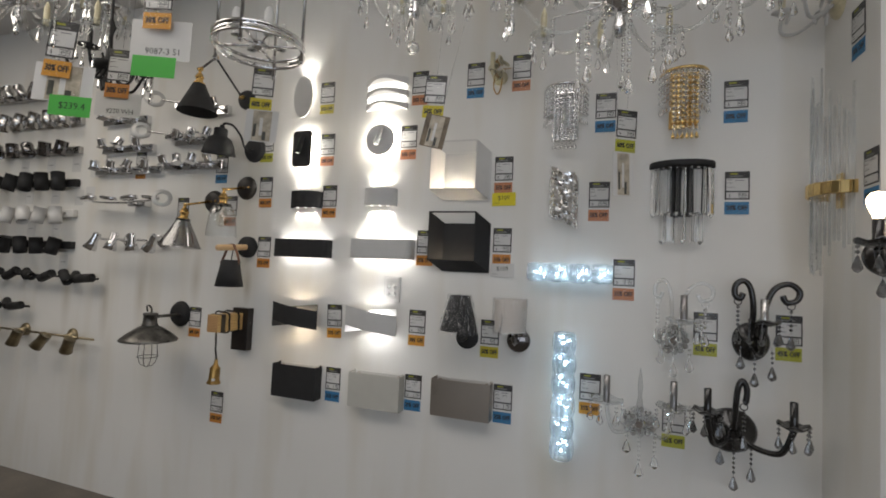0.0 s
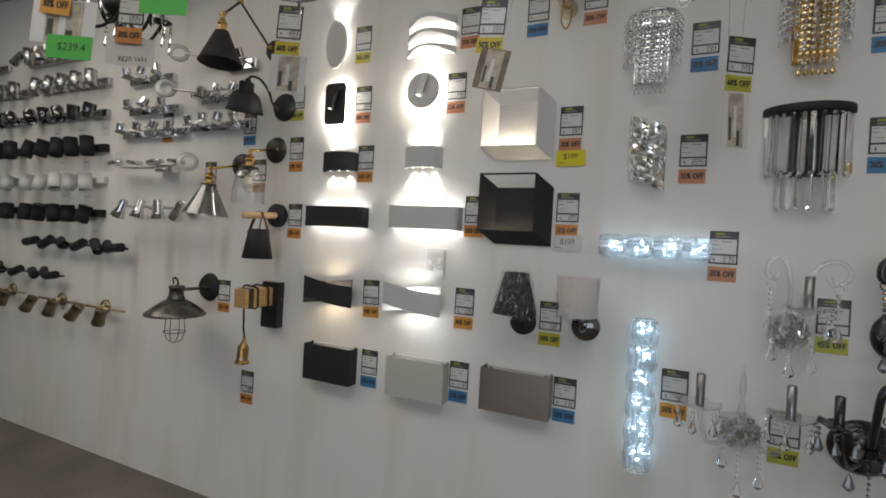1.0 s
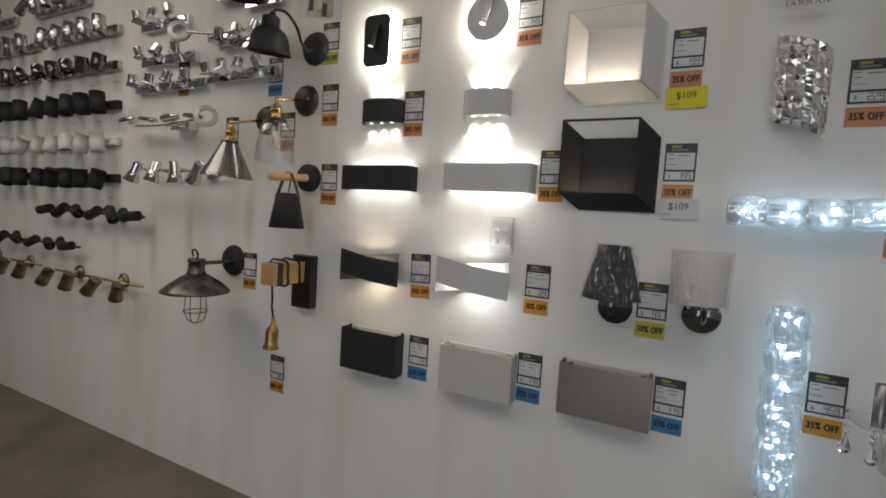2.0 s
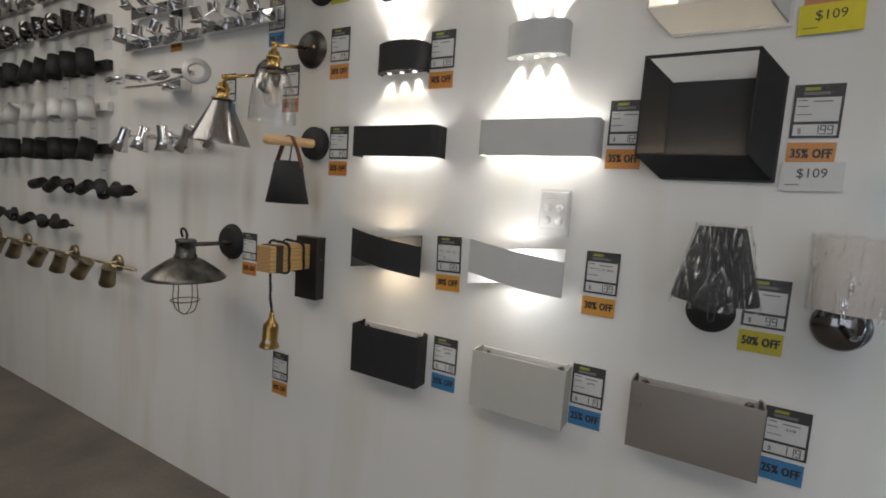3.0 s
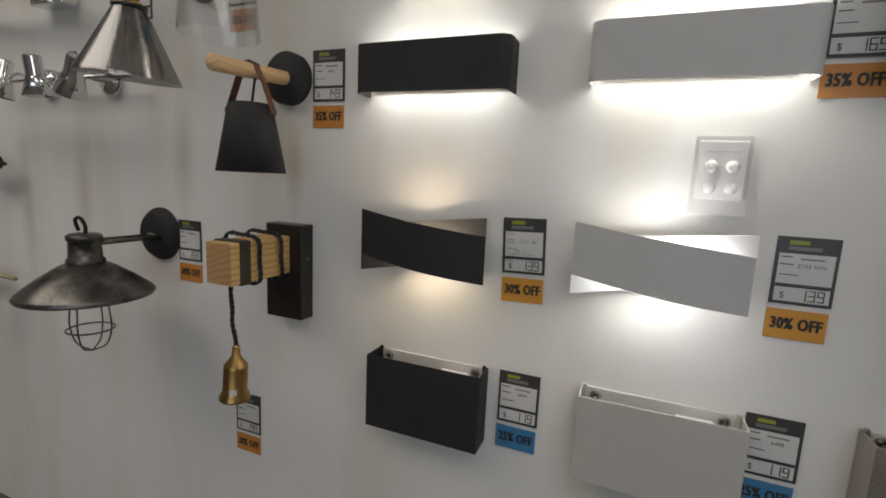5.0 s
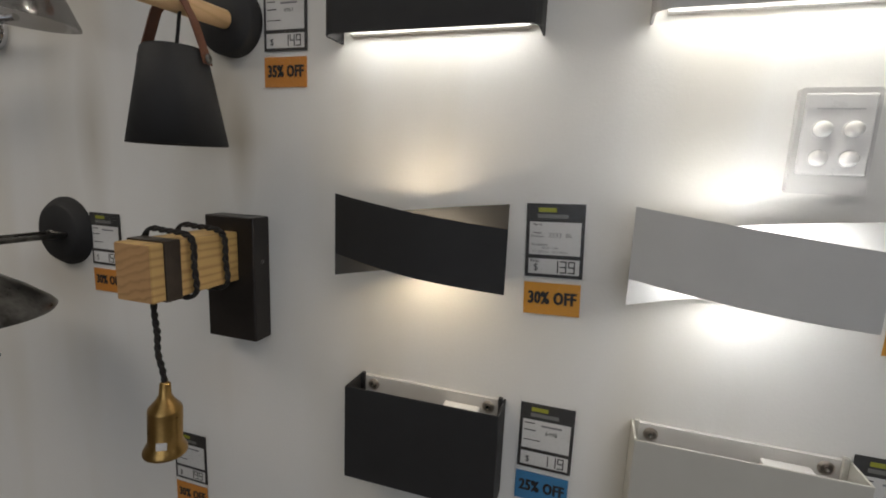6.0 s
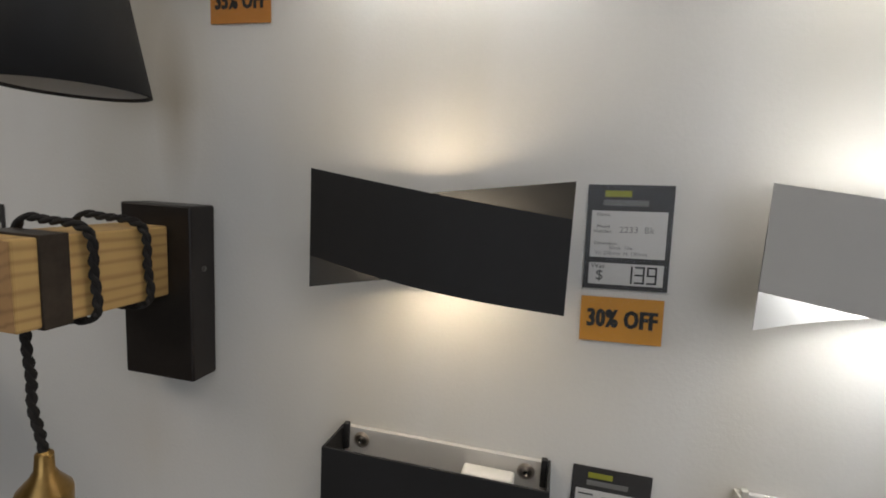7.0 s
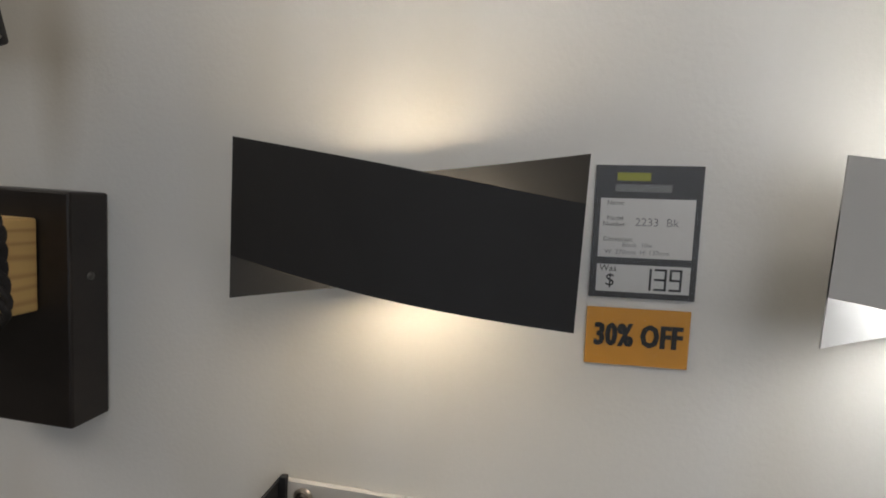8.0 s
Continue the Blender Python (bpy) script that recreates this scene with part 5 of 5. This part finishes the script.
def candle_sconce(m, body, candle, gem, arms, plate, label, hooks=(), spike=0.0, lit=False, hang=1.0):
    """A chandelier style sconce: oval plate, scrolled arms with drip dishes and candle tubes, hung with cut drops."""
    t = thing("chandelier_sconce", m, label, "wall lamp", "chandelier sconces")
    pw, ph = plate
    part("wall_plate", lathe(B(), [(1, 0), (1, 0.010), (0.86, 0.020), (0.5, 0.026), (0.42, 0.040), (0, 0.044)], 30, FACE @ Matrix.Diagonal((pw, ph, 1, 1))), body, t)
    glassy = body == "clearglass"
    seg = 8 if glassy else 10
    thick = 0.0075 if glassy else 0.0105
    wide = 1.25 if glassy else 1.0
    tall = 0.098 if glassy else 0.084
    if lit:
        tall = 0.062
    if glassy:
        for r, n, size in ((0.86, 13, 0.0125), (0.52, 8, 0.0115)):
            for k in range(n):
                a = 2 * math.pi * k / n
                part("rosette_bead", bead(B(), pw * r * math.cos(a), -0.026 - 0.014 * (1 - r), ph * r * math.sin(a), size), "chip" if k % 3 == 0 else "clearglass" if k % 3 == 1 else "crystal", t)
    part("centre_boss", lathe(B(), [(0, 0.02), (0.020, 0.014), (0.026, 0), (0.018, -0.016), (0, -0.024)], 12, Matrix.Translation((0, -0.052, 0))), "chrome" if glassy else body, t)
    for dx, dz, dy in arms:
        part("arm", tube(B(), bend([(dx * 0.10, -0.045, 0.005), (dx * 0.35, dy * 0.5, dz * 0.2 - 0.045), (dx * 0.80, dy * 0.85, dz * 0.4 - 0.055), (dx, dy, dz - 0.012)], 7), thick, seg), body, t)
        bm = lathe(B(), [(0.006, -0.014), (0.020, -0.010), (0.046 * wide, 0.004), (0.050 * wide, 0.010), (0.044 * wide, 0.008), (0.018, -0.002), (0, -0.002)], 24, Matrix.Translation((dx, dy, dz)))
        for v in bm.verts:
            a = math.atan2(v.co.y - dy, v.co.x - dx)
            rr = math.hypot(v.co.x - dx, v.co.y - dy)
            if rr > 0.03:
                v.co.z += 0.005 * math.sin(6 * a)
        dish = part("drip_dish", bm, body, t)
        part("candle_tube", lathe(B(), [(0.0125, -0.002), (0.0125, tall), (0.0105, tall + 0.001), (0.0105, tall - 0.012), (0, tall - 0.012)], 18, Matrix.Translation((dx, dy, dz))), candle, dish)
        if lit:
            part("bulb", lathe(B(), [(0.010, 0.060), (0.012, 0.070), (0.022, 0.094), (0.0245, 0.108), (0.022, 0.120), (0.014, 0.130), (0.0, 0.134)], 20, Matrix.Translation((dx, dy, dz))), "bulb", dish, "lit warm bulb")
        for k in range(4):
            a = radians(180 + 10 + 58 * k)
            ex, ey = dx + 0.047 * wide * math.cos(a), dy + 0.047 * wide * math.sin(a)
            bm = B()
            tube(bm, [(ex, ey, dz + 0.004), (ex, ey, dz - 0.045)], 0.0008, 4)
            bead(bm, ex, ey, dz - 0.010, 0.006)
            bead(bm, ex, ey, dz - 0.024, 0.006)
            drop(bm, ex, ey, dz - 0.030, 0.026, 0.048)
            part("crystal_drop", bm, gem, dish)
    for pts, end in hooks:
        part("scroll", tube(B(), bend(pts, 7), thick, seg), body, t)
        ex, ey, ez = end
        part("drop_ring", tube(B(), [(ex + 0.012 * math.cos(k * math.pi / 8), ey, ez - 0.010 + 0.012 * math.sin(k * math.pi / 8)) for k in range(17)], 0.002, 6), body, t)
        bm = B()
        tube(bm, [(ex, ey, ez - 0.022), (ex, ey, ez - 0.115)], 0.0008, 4)
        for k in range(5):
            bead(bm, ex, ey, ez - 0.030 - 0.016 * k, 0.0065)
        drop(bm, ex, ey, ez - 0.112, 0.030, 0.056)
        part("crystal_drop", bm, gem, t)
    if spike:
        part("spike", lathe(B(), [(0, spike), (0.006, spike * 0.85), (0.011, spike * 0.65), (0.006, spike * 0.5), (0.014, spike * 0.3), (0.008, 0.02), (0, 0.0)], 10, Matrix.Translation((0, -0.06, 0))), body, t)
    for dx, dz in ((-0.045, -0.060 * hang), (0.0, -0.145 * hang), (0.055, -0.105 * hang)):
        bm = B()
        tube(bm, [(dx, -0.055, -0.012), (dx, -0.058, dz - 0.012)], 0.0008, 4)
        for k in range(int(-dz / 0.017) - 1):
            bead(bm, dx, -0.058, dz + 0.008 + 0.017 * k, 0.0055)
        drop(bm, dx, -0.058, dz - 0.005, 0.032, 0.055)
        part("crystal_drop", bm, gem, t)
    return t


def scrolls(s):
    """Two swan-neck scrolls that rise from the plate and curl over."""
    a = [(-0.012, -0.05, 0.0), (-0.012, -0.08, 0.10), (-0.022, -0.085, 0.165), (-0.045, -0.085, 0.190), (-0.070, -0.085, 0.175), (-0.072, -0.085, 0.145), (-0.055, -0.085, 0.135), (-0.046, -0.085, 0.152)]
    b = [(0.022, -0.05, 0.01), (0.020, -0.09, 0.10), (0.045, -0.10, 0.165), (0.090, -0.10, 0.185), (0.122, -0.10, 0.165), (0.115, -0.10, 0.138), (0.085, -0.10, 0.130), (0.072, -0.10, 0.150)]
    a = [(px, py, pz * s) for px, py, pz in a]
    b = [(px, py, pz * s) for px, py, pz in b]
    return ((a, (-0.062, -0.085, 0.134 * s)), (b, (0.098, -0.10, 0.128 * s)))


def hook(h):
    return (([(0, -0.05, 0.0), (-0.004, -0.09, 0.10), (0.0, -0.10, h * 0.85), (0.014, -0.10, h), (0.028, -0.10, h * 0.88), (0.026, -0.10, h * 0.66), (0.018, -0.10, h * 0.62)], (0.020, -0.10, h * 0.60)),)


candle_sconce(at_wall(0.722, 1.226), "blackgloss", "steel", "smokecrystal", ((0.012, 0.080, -0.12),), (0.062, 0.072), "black scrolled chandelier wall sconce with chrome candle and crystal drops", scrolls(1.2), hang=0.7)
candle_sconce(at_wall(0.660, 0.887), "blackgloss", "blackgloss", "smokecrystal", ((-0.105, 0.090, -0.15), (0.155, 0.075, -0.15)), (0.088, 0.082), "black two arm chandelier wall sconce with crystal drops", hook(0.205))
candle_sconce(at_wall(0.453, 1.212), "clearglass", "candle", "crystal", ((0.024, 0.080, -0.12),), (0.056, 0.056), "clear glass scrolled chandelier wall sconce with chrome candle", scrolls(1.22), hang=0.55)
candle_sconce(at_wall(0.338, 0.877), "clearglass", "candle", "crystal", ((-0.125, 0.092, -0.14), (0.108, 0.095, -0.14)), (0.066, 0.056), "clear glass two arm chandelier wall sconce with chrome candles", (), 0.225)
candle_sconce(pose(0.974, 1.727, 1.538, 0, 0, 0), "blackgloss", "blackgloss", "smokecrystal", ((-0.125, 0.022, -0.215), (0.16, 0.02, -0.16)), (0.07, 0.06), "black chandelier wall sconce with a lit warm bulb", hook(0.2), 0, True)


def flower_sconce(m, label):
    t = thing("flower_wall_sconce", m, label, "wall lamp", "flower sconces")
    part("wall_plate", lathe(B(), [(0.035, 0), (0.033, 0.010), (0.012, 0.018), (0, 0.02)], 20, FACE), "ivory", t)
    part("candle_tube", lathe(B(), [(0.011, 0), (0.011, 0.075), (0, 0.075)], 16, Matrix.Translation((-0.022, -0.07, 0.015))), "ivory", t)
    part("arm", tube(B(), bend([(0, -0.018, 0), (-0.01, -0.05, -0.03), (-0.022, -0.07, -0.005), (-0.022, -0.07, 0.016)], 6), 0.005, 8), "ivory", t)
    rf = random.Random(3)
    for k in range(9):
        a = k * 0.7
        mm = Matrix.Translation((0.010 + 0.030 * math.cos(a), -0.05 - 0.01 * (k % 3), 0.02 + 0.032 * math.sin(a))) @ Matrix.Rotation(a, 4, "Y") @ Matrix.Rotation(rf.uniform(0.3, 1.2), 4, "X") @ Matrix.Diagonal((1.5, 0.9, 0.25, 1))
        bm = lathe(B(), [(0, 0.010), (0.012, 0.007), (0.018, 0), (0.012, -0.006), (0, -0.007)], 9, mm)
        part("petal", bm, "ivory" if k % 3 else "oldbrass", t)
    part("chain_loop", tube(B(), bend([(-0.012, -0.06, -0.01), (-0.014, -0.065, -0.07), (0.004, -0.066, -0.100), (0.018, -0.063, -0.07), (0.022, -0.055, 0.0)], 8), 0.003, 6), "oldbrass", t)


flower_sconce(at_wall(-0.285, 2.340), "small ivory and gold flower shaped wall sconce")

SIDE = lambda y, z: pose(0.95, y, z, 0, 0, -90)


def tube_sconce():
    t = thing("glass_tube_sconce", SIDE(1.955, 1.772), "gold banded wall sconce of clear vertical glass tubes", "wall lamp")
    r = 0.098
    rt = random.Random(5)
    for px, py in half_points(r, 13, 4):
        a = math.atan2(py, px)
        bm = box(B(), -0.013, 0.013, -0.004, 0.004, -0.022, 0.022, 0.003)
        bm.transform(Matrix.Translation((px, py, 0)) @ Matrix.Rotation(a + math.pi / 2, 4, "Z"))
        part("gold_band", bm, "gold", t)
    for k, (px, py) in enumerate(half_points(r * 0.93, 22, 3)):
        q = rt.uniform(0.90, 1.0)
        bm = tube(B(), [(px * q, py * q, rt.uniform(-0.30, -0.17)), (px * q, py * q, rt.uniform(0.24, 0.42))], rt.uniform(0.0035, 0.0052), 6)
        part("glass_tube", bm, "ribtube", t).visible_shadow = False
    part("back_plate", box(B(), -0.018, 0.018, -0.014, -0.0005, -0.06, 0.06, 0.003), "gold", t)
    part("strut", tube(B(), [(0, -0.012, 0), (0, -r, 0)], 0.006, 8), "gold", t)


tube_sconce()


def leaf_sconce():
    t = thing("leaf_scroll_sconce", SIDE(1.985, 2.44), "pale scrolled metal wall sconce with small leaves", "wall lamp")
    part("wall_plate", lathe(B(), [(0.05, 0), (0.045, 0.012), (0, 0.02)], 20, FACE), "ivory", t)
    for s in (-1, 1):
        part("scroll_arm", tube(B(), bend([(0, -0.02, 0), (s * 0.05, -0.10, -0.06), (s * 0.11, -0.14, -0.03), (s * 0.10, -0.14, 0.03), (s * 0.06, -0.13, 0.02), (s * 0.08, -0.135, -0.01)], 7), 0.006, 8), "greycoat", t)
        part("drip_dish", lathe(B(), [(0.004, -0.01), (0.036, 0.004), (0.032, 0.006), (0, -0.002)], 18, Matrix.Translation((s * 0.105, -0.14, 0.045))), "greycoat", t)
        part("candle_tube", lathe(B(), [(0.011, 0), (0.011, 0.07), (0, 0.07)], 14, Matrix.Translation((s * 0.105, -0.14, 0.046))), "ivory", t)
    for k in range(8):
        a = k * 0.8
        mm = Matrix.Translation((0.04 * math.cos(a), -0.04 - 0.012 * (k % 3), 0.05 * math.sin(a))) @ Matrix.Rotation(a, 4, "Y") @ Matrix.Diagonal((1.8, 0.4, 0.7, 1))
        part("leaf", lathe(B(), [(0, 0.012), (0.014, 0.004), (0.014, -0.004), (0, -0.012)], 8, mm), "greycoat", t)


leaf_sconce()
ticket(0, 0, "", "20% OFF", "blue", m=SIDE(1.893, 2.36))
ticket(0, 0, "", "20% OFF", "blue", m=SIDE(1.815, 1.87))

# ---- lamps and tickets hanging from the ceiling ----
def ring_chandelier():
    t = thing("ring_chandelier", pose(-1.045, 1.40, 2.245), "double chrome and crystal ring chandelier on four rods", "chandelier")
    R = 0.160
    for zz in (0.015, -0.015):
        part("ring", lathe(B(), [(R - 0.005, 0.004), (R, 0.006), (R + 0.005, 0.004), (R + 0.005, -0.004), (R, -0.006), (R - 0.005, -0.004), (R - 0.005, 0.004)], 56, Matrix.Translation((0, 0, zz))), "chrome", t)
    part("crystal_ring", lathe(B(), [(R - 0.003, 0.010), (R + 0.003, 0.010), (R + 0.003, -0.010), (R - 0.003, -0.010), (R - 0.003, 0.010)], 40), "crystal", t)
    for k in range(4):
        a = radians(20 + 90 * k)
        px, py = R * math.cos(a), R * math.sin(a)
        part("rod", tube(B(), [(px, py, -0.05), (px * 0.98, py * 0.98, CEIL - 2.245)], 0.006, 10), "steel", t)
        part("finial", lathe(B(), [(0, 0.012), (0.009, 0.006), (0.010, -0.004), (0, -0.014)], 14, Matrix.Translation((px, py, -0.052))), "chrome", t)
        c = (0.085 * math.cos(a + 0.7), 0.085 * math.sin(a + 0.7))
        part("spoke", tube(B(), [(px, py, 0.0), (0, 0, 0.0)], 0.005, 8), "chrome", t)
        part("candle_tube", lathe(B(), [(0.016, 0.0), (0.016, 0.085), (0.013, 0.086), (0.010, 0.10), (0, 0.102)], 18, Matrix.Translation((*c, 0.012))), "greycoat", t)
        part("candle_arm", tube(B(), [(c[0], c[1], 0.014), (0, 0, 0.0)], 0.005, 8), "chrome", t)
    part("hub", lathe(B(), [(0, 0.022), (0.022, 0.014), (0.026, 0), (0.020, -0.014), (0, -0.024)], 20), "chrome", t)


ring_chandelier()


def crystal_chandelier(x, y, z, R, n, strands, metal, gem, label, seed, arms_mat="thinglass"):
    t = thing("crystal_chandelier", pose(x, y, z), label, "chandelier", "crystal chandeliers")
    rc = random.Random(seed)
    part("stem", lathe(B(), [(0, -0.06), (0.012, -0.05), (0.020, -0.02), (0.012, 0.02), (0.028, 0.06), (0.014, 0.10), (0.010, 0.2), (0.020, 0.24), (0.006, 0.28), (0.006, CEIL - z)], 16), metal, t)
    part("bowl", lathe(B(), [(0.012, 0.02), (0.05, 0.035), (0.075, 0.06), (0.07, 0.062), (0.045, 0.04), (0.012, 0.026)], 24), metal, t)
    for k in range(n):
        a = 2 * math.pi * k / n + 0.2
        ux, uy = math.cos(a), math.sin(a)
        ar = part("arm", tube(B(), bend([(ux * q, uy * q, zz) for q, zz in ((0.02, 0.05), (R * 0.35, -0.02), (R * 0.7, -0.03), (R, 0.06))], 7), 0.0065, 8), arms_mat, t)
        dish = part("drip_dish", lathe(B(), [(0.005, 0), (0.045, 0.014), (0.040, 0.016), (0.004, 0.006)], 18, Matrix.Translation((ux * R, uy * R, 0.06))), arms_mat, ar)
        part("candle_tube", lathe(B(), [(0.011, 0), (0.011, 0.075), (0.004, 0.10), (0, 0.102)], 12, Matrix.Translation((ux * R, uy * R, 0.066))), "ivory" if metal == "chrome" else "blackgloss", t)
        for j in range(3):
            b = a + (j - 1) * 0.9
            ex, ey = ux * R + 0.042 * math.cos(b), uy * R + 0.042 * math.sin(b)
            ln = rc.randint(1, 4)
            bm = B()
            tube(bm, [(ex, ey, 0.075), (ex, ey, 0.060 - 0.018 * ln)], 0.0008, 4)
            for q in range(ln):
                bead(bm, ex, ey, 0.062 - 0.018 * q, 0.0065)
            drop(bm, ex, ey, 0.064 - 0.018 * ln, 0.024, 0.052)
            part("crystal_drop", bm, gem, t)
    for q, b, ln in strands:
        ex, ey = q * math.cos(b), q * math.sin(b)
        bm = B()
        tube(bm, [(ex, ey, 0.04), (ex, ey, 0.03 - 0.0165 * ln)], 0.0008, 4)
        for k in range(ln):
            bead(bm, ex, ey, 0.03 - 0.0165 * k, 0.0068)
        drop(bm, ex, ey, 0.032 - 0.0165 * ln, 0.026, 0.055)
        part("bead_strand", bm, gem, t)
        part("strand_arm", tube(B(), [(ex, ey, 0.04), (0, 0, 0.055)], 0.003, 6), metal, t)
    return t


big = [(0.10, 3.6, 11), (0.14, 4.4, 8), (0.06, 5.2, 14), (0.10, 5.9, 12), (0.15, 0.3, 7), (0.17, 2.4, 9), (0.09, 1.4, 10), (0.20, 3.1, 4), (0.22, 5.0, 6), (0.24, 5.7, 3)]
crystal_chandelier(0.215, 1.50, 2.225, 0.30, 8, big, "chrome", "crystal", "clear glass chandelier hung with long crystal bead strands", 11)
small = [(0.10, 3.4, 3), (0.03, 4.7, 5), (0.11, 5.8, 3), (0.09, 1.2, 2), (0.12, 2.2, 2)]
chand = crystal_chandelier(-0.505, 1.59, 2.42, 0.17, 6, small, "chrome", "crystal", "small clear crystal chandelier with a glass ball pendant", 12)
bm = tube(B(), [(0, 0, -0.05), (0, 0, -0.135)], 0.0008, 4)
for k in range(5):
    bead(bm, 0, 0, -0.065 - 0.015 * k, 0.006)
part("bead_strand", bm, "crystal", chand)
part("glass_ball", lathe(B(), [(0, 0.024), (0.012, 0.021), (0.021, 0.012), (0.024, 0), (0.021, -0.012), (0.012, -0.021), (0, -0.024)], 10, Matrix.Translation((0, 0, -0.155))), "crystal", chand)
crystal_chandelier(0.66, 1.62, 2.36, 0.16, 6, [(0.05, 4.0, 6), (0.12, 5.2, 3)], "chrome", "crystal", "small clear crystal chandelier with bead strands", 14)
crystal_chandelier(-0.10, 1.70, 2.55, 0.19, 6, [(0.05, 4.0, 6), (0.10, 5.2, 5), (0.12, 3.6, 4)], "chrome", "crystal", "small clear crystal chandelier with bead strands", 15)
crystal_chandelier(-1.90, 1.10, 2.33, 0.24, 6, [(0.10, 5.8, 6), (0.16, 0.2, 7), (0.2, 5.2, 4)], "chrome", "crystal", "clear glass chandelier with large crystal drops", 13)
crystal_chandelier(-2.02, 1.52, 2.27, 0.16, 5, [(0.05, 5.8, 1)], "black", "crystal", "black wrought metal chandelier with curled arms", 16, "black")
crystal_chandelier(-2.35, 1.75, 2.72, 0.20, 6, [(0.05, 4.6, 5), (0.1, 5.5, 6), (0.12, 3.9, 5)], "chrome", "crystal", "clear crystal chandelier with bead strands", 17)


def sheet(name, x, y, z, w, h, colour, body, label, tilt=0.0, turn=0.0, size=0.03, cord=True, photo=False):
    """A paper or card hanging on a thin cord; (x, y, z) is its centre."""
    t = thing(name, pose(x, y, z, 0, tilt, turn), label, "card", "hanging cards")
    part("paper", box(B(), -w / 2, w / 2, -0.0006, 0.0006, -h / 2, h / 2), colour, t)
    if body:
        write("writing", body, size, w * 0.05, -0.0012, 0 if colour != "paper" else -h * 0.28, "ink", t)
    if photo:
        part("printed_picture", box(B(), -w * 0.28, w * 0.30, -0.0011, -0.0007, -h * 0.47, h * 0.47), "photo", t)
        part("printed_picture", box(B(), -w * 0.25, -w * 0.15, -0.0016, -0.0012, -h * 0.35, h * 0.05), "photodark", t)
        part("printed_picture", box(B(), w * 0.05, w * 0.16, -0.0016, -0.0012, -h * 0.45, -h * 0.18), "photodark", t)
        part("printed_picture", box(B(), -w * 0.06, w * 0.04, -0.0016, -0.0012, -h * 0.30, h * 0.25), "paper", t)
    if cord:
        part("hanging_cord", tube(B(), [(0, 0.0014, h / 2 - 0.006), (0, 0.004, h / 2 + 0.002), (0, 0.034, h / 2 + 0.03), (0, 0.036, CEIL - z)], 0.0007, 4), "steel", t)
    return t


def big_ticket(x, y, z, scale, price, offer, colour, turn=0.0, tilt=0.0):
    t = ticket(0, 0, price, offer, colour, m=pose(x, y, z, 0, tilt, turn) @ Matrix.Scale(scale, 4))
    t["label"] = "large dark price ticket hanging over the display"
    part("hanging_cord", tube(B(), [(0.042, 0.001, 0.008), (0.042, 0.001, (CEIL - z) / scale)], 0.0006, 4), "steel", t)
    return t


TOWARD = 20
sheet("hanging_paper", -1.535, 1.392, 2.322, 0.242, 0.165, "paper", "9087-3 S1", "white paper sheet with a handwritten model number", 1, TOWARD, 0.036, True)
sheet("hanging_slip", -1.545, 1.375, 2.208, 0.175, 0.085, "green", "", "plain bright green card under a paper sheet", 2, TOWARD, 0.03, True)
big_ticket(-1.585, 1.350, 2.585, 1.35, "399", "30% OFF", "amber", TOWARD)
sheet("hanging_photo", -1.765, 1.19, 2.085, 0.225, 0.145, "paper", "", "white printed photo card of a lamp in a room", 4, TOWARD, 0.03, True, True)
sheet("hanging_slip", -1.69, 1.172, 1.985, 0.155, 0.075, "green", "$239.4", "bright green card with a printed price", 3, TOWARD, 0.036, True)
big_ticket(-1.815, 1.165, 2.325, 1.28, "399", "30% OFF", "amber", TOWARD, 6)
sheet("hanging_paper", -1.85, 1.46, 2.105, 0.20, 0.105, "paper", "9220 WH", "white paper sheet with a handwritten model number", 2, TOWARD, 0.030, True)
big_ticket(-1.895, 1.44, 2.352, 1.28, "899", "30% OFF", "orange", TOWARD, 3)
big_ticket(-1.335, 1.70, 2.325, 1.18, "499", "60% OFF", "yellow", TOWARD, 3)
sheet("hanging_photo", -1.285, 1.71, 2.055, 0.145, 0.145, "paper", "", "white leaflet with small dark pictures", 3, TOWARD, 0.03, True, True)
big_ticket(-0.470, 1.655, 2.185, 0.98, "199", "50% OFF", "yellow", 8, 4)
sheet("hanging_photo", -0.424, 1.645, 1.962, 0.092, 0.125, "photodim", "", "printed photo of a dim room on card", 12, 10, 0.03, True, True)
big_ticket(0.222, 1.872, 2.078, 0.95, "149", "60% OFF", "lime", 26, 2)
sheet("hanging_photo", 0.248, 1.862, 1.828, 0.085, 0.165, "paper", "", "printed photo card of a pale room", -2, 32, 0.03, True, True)
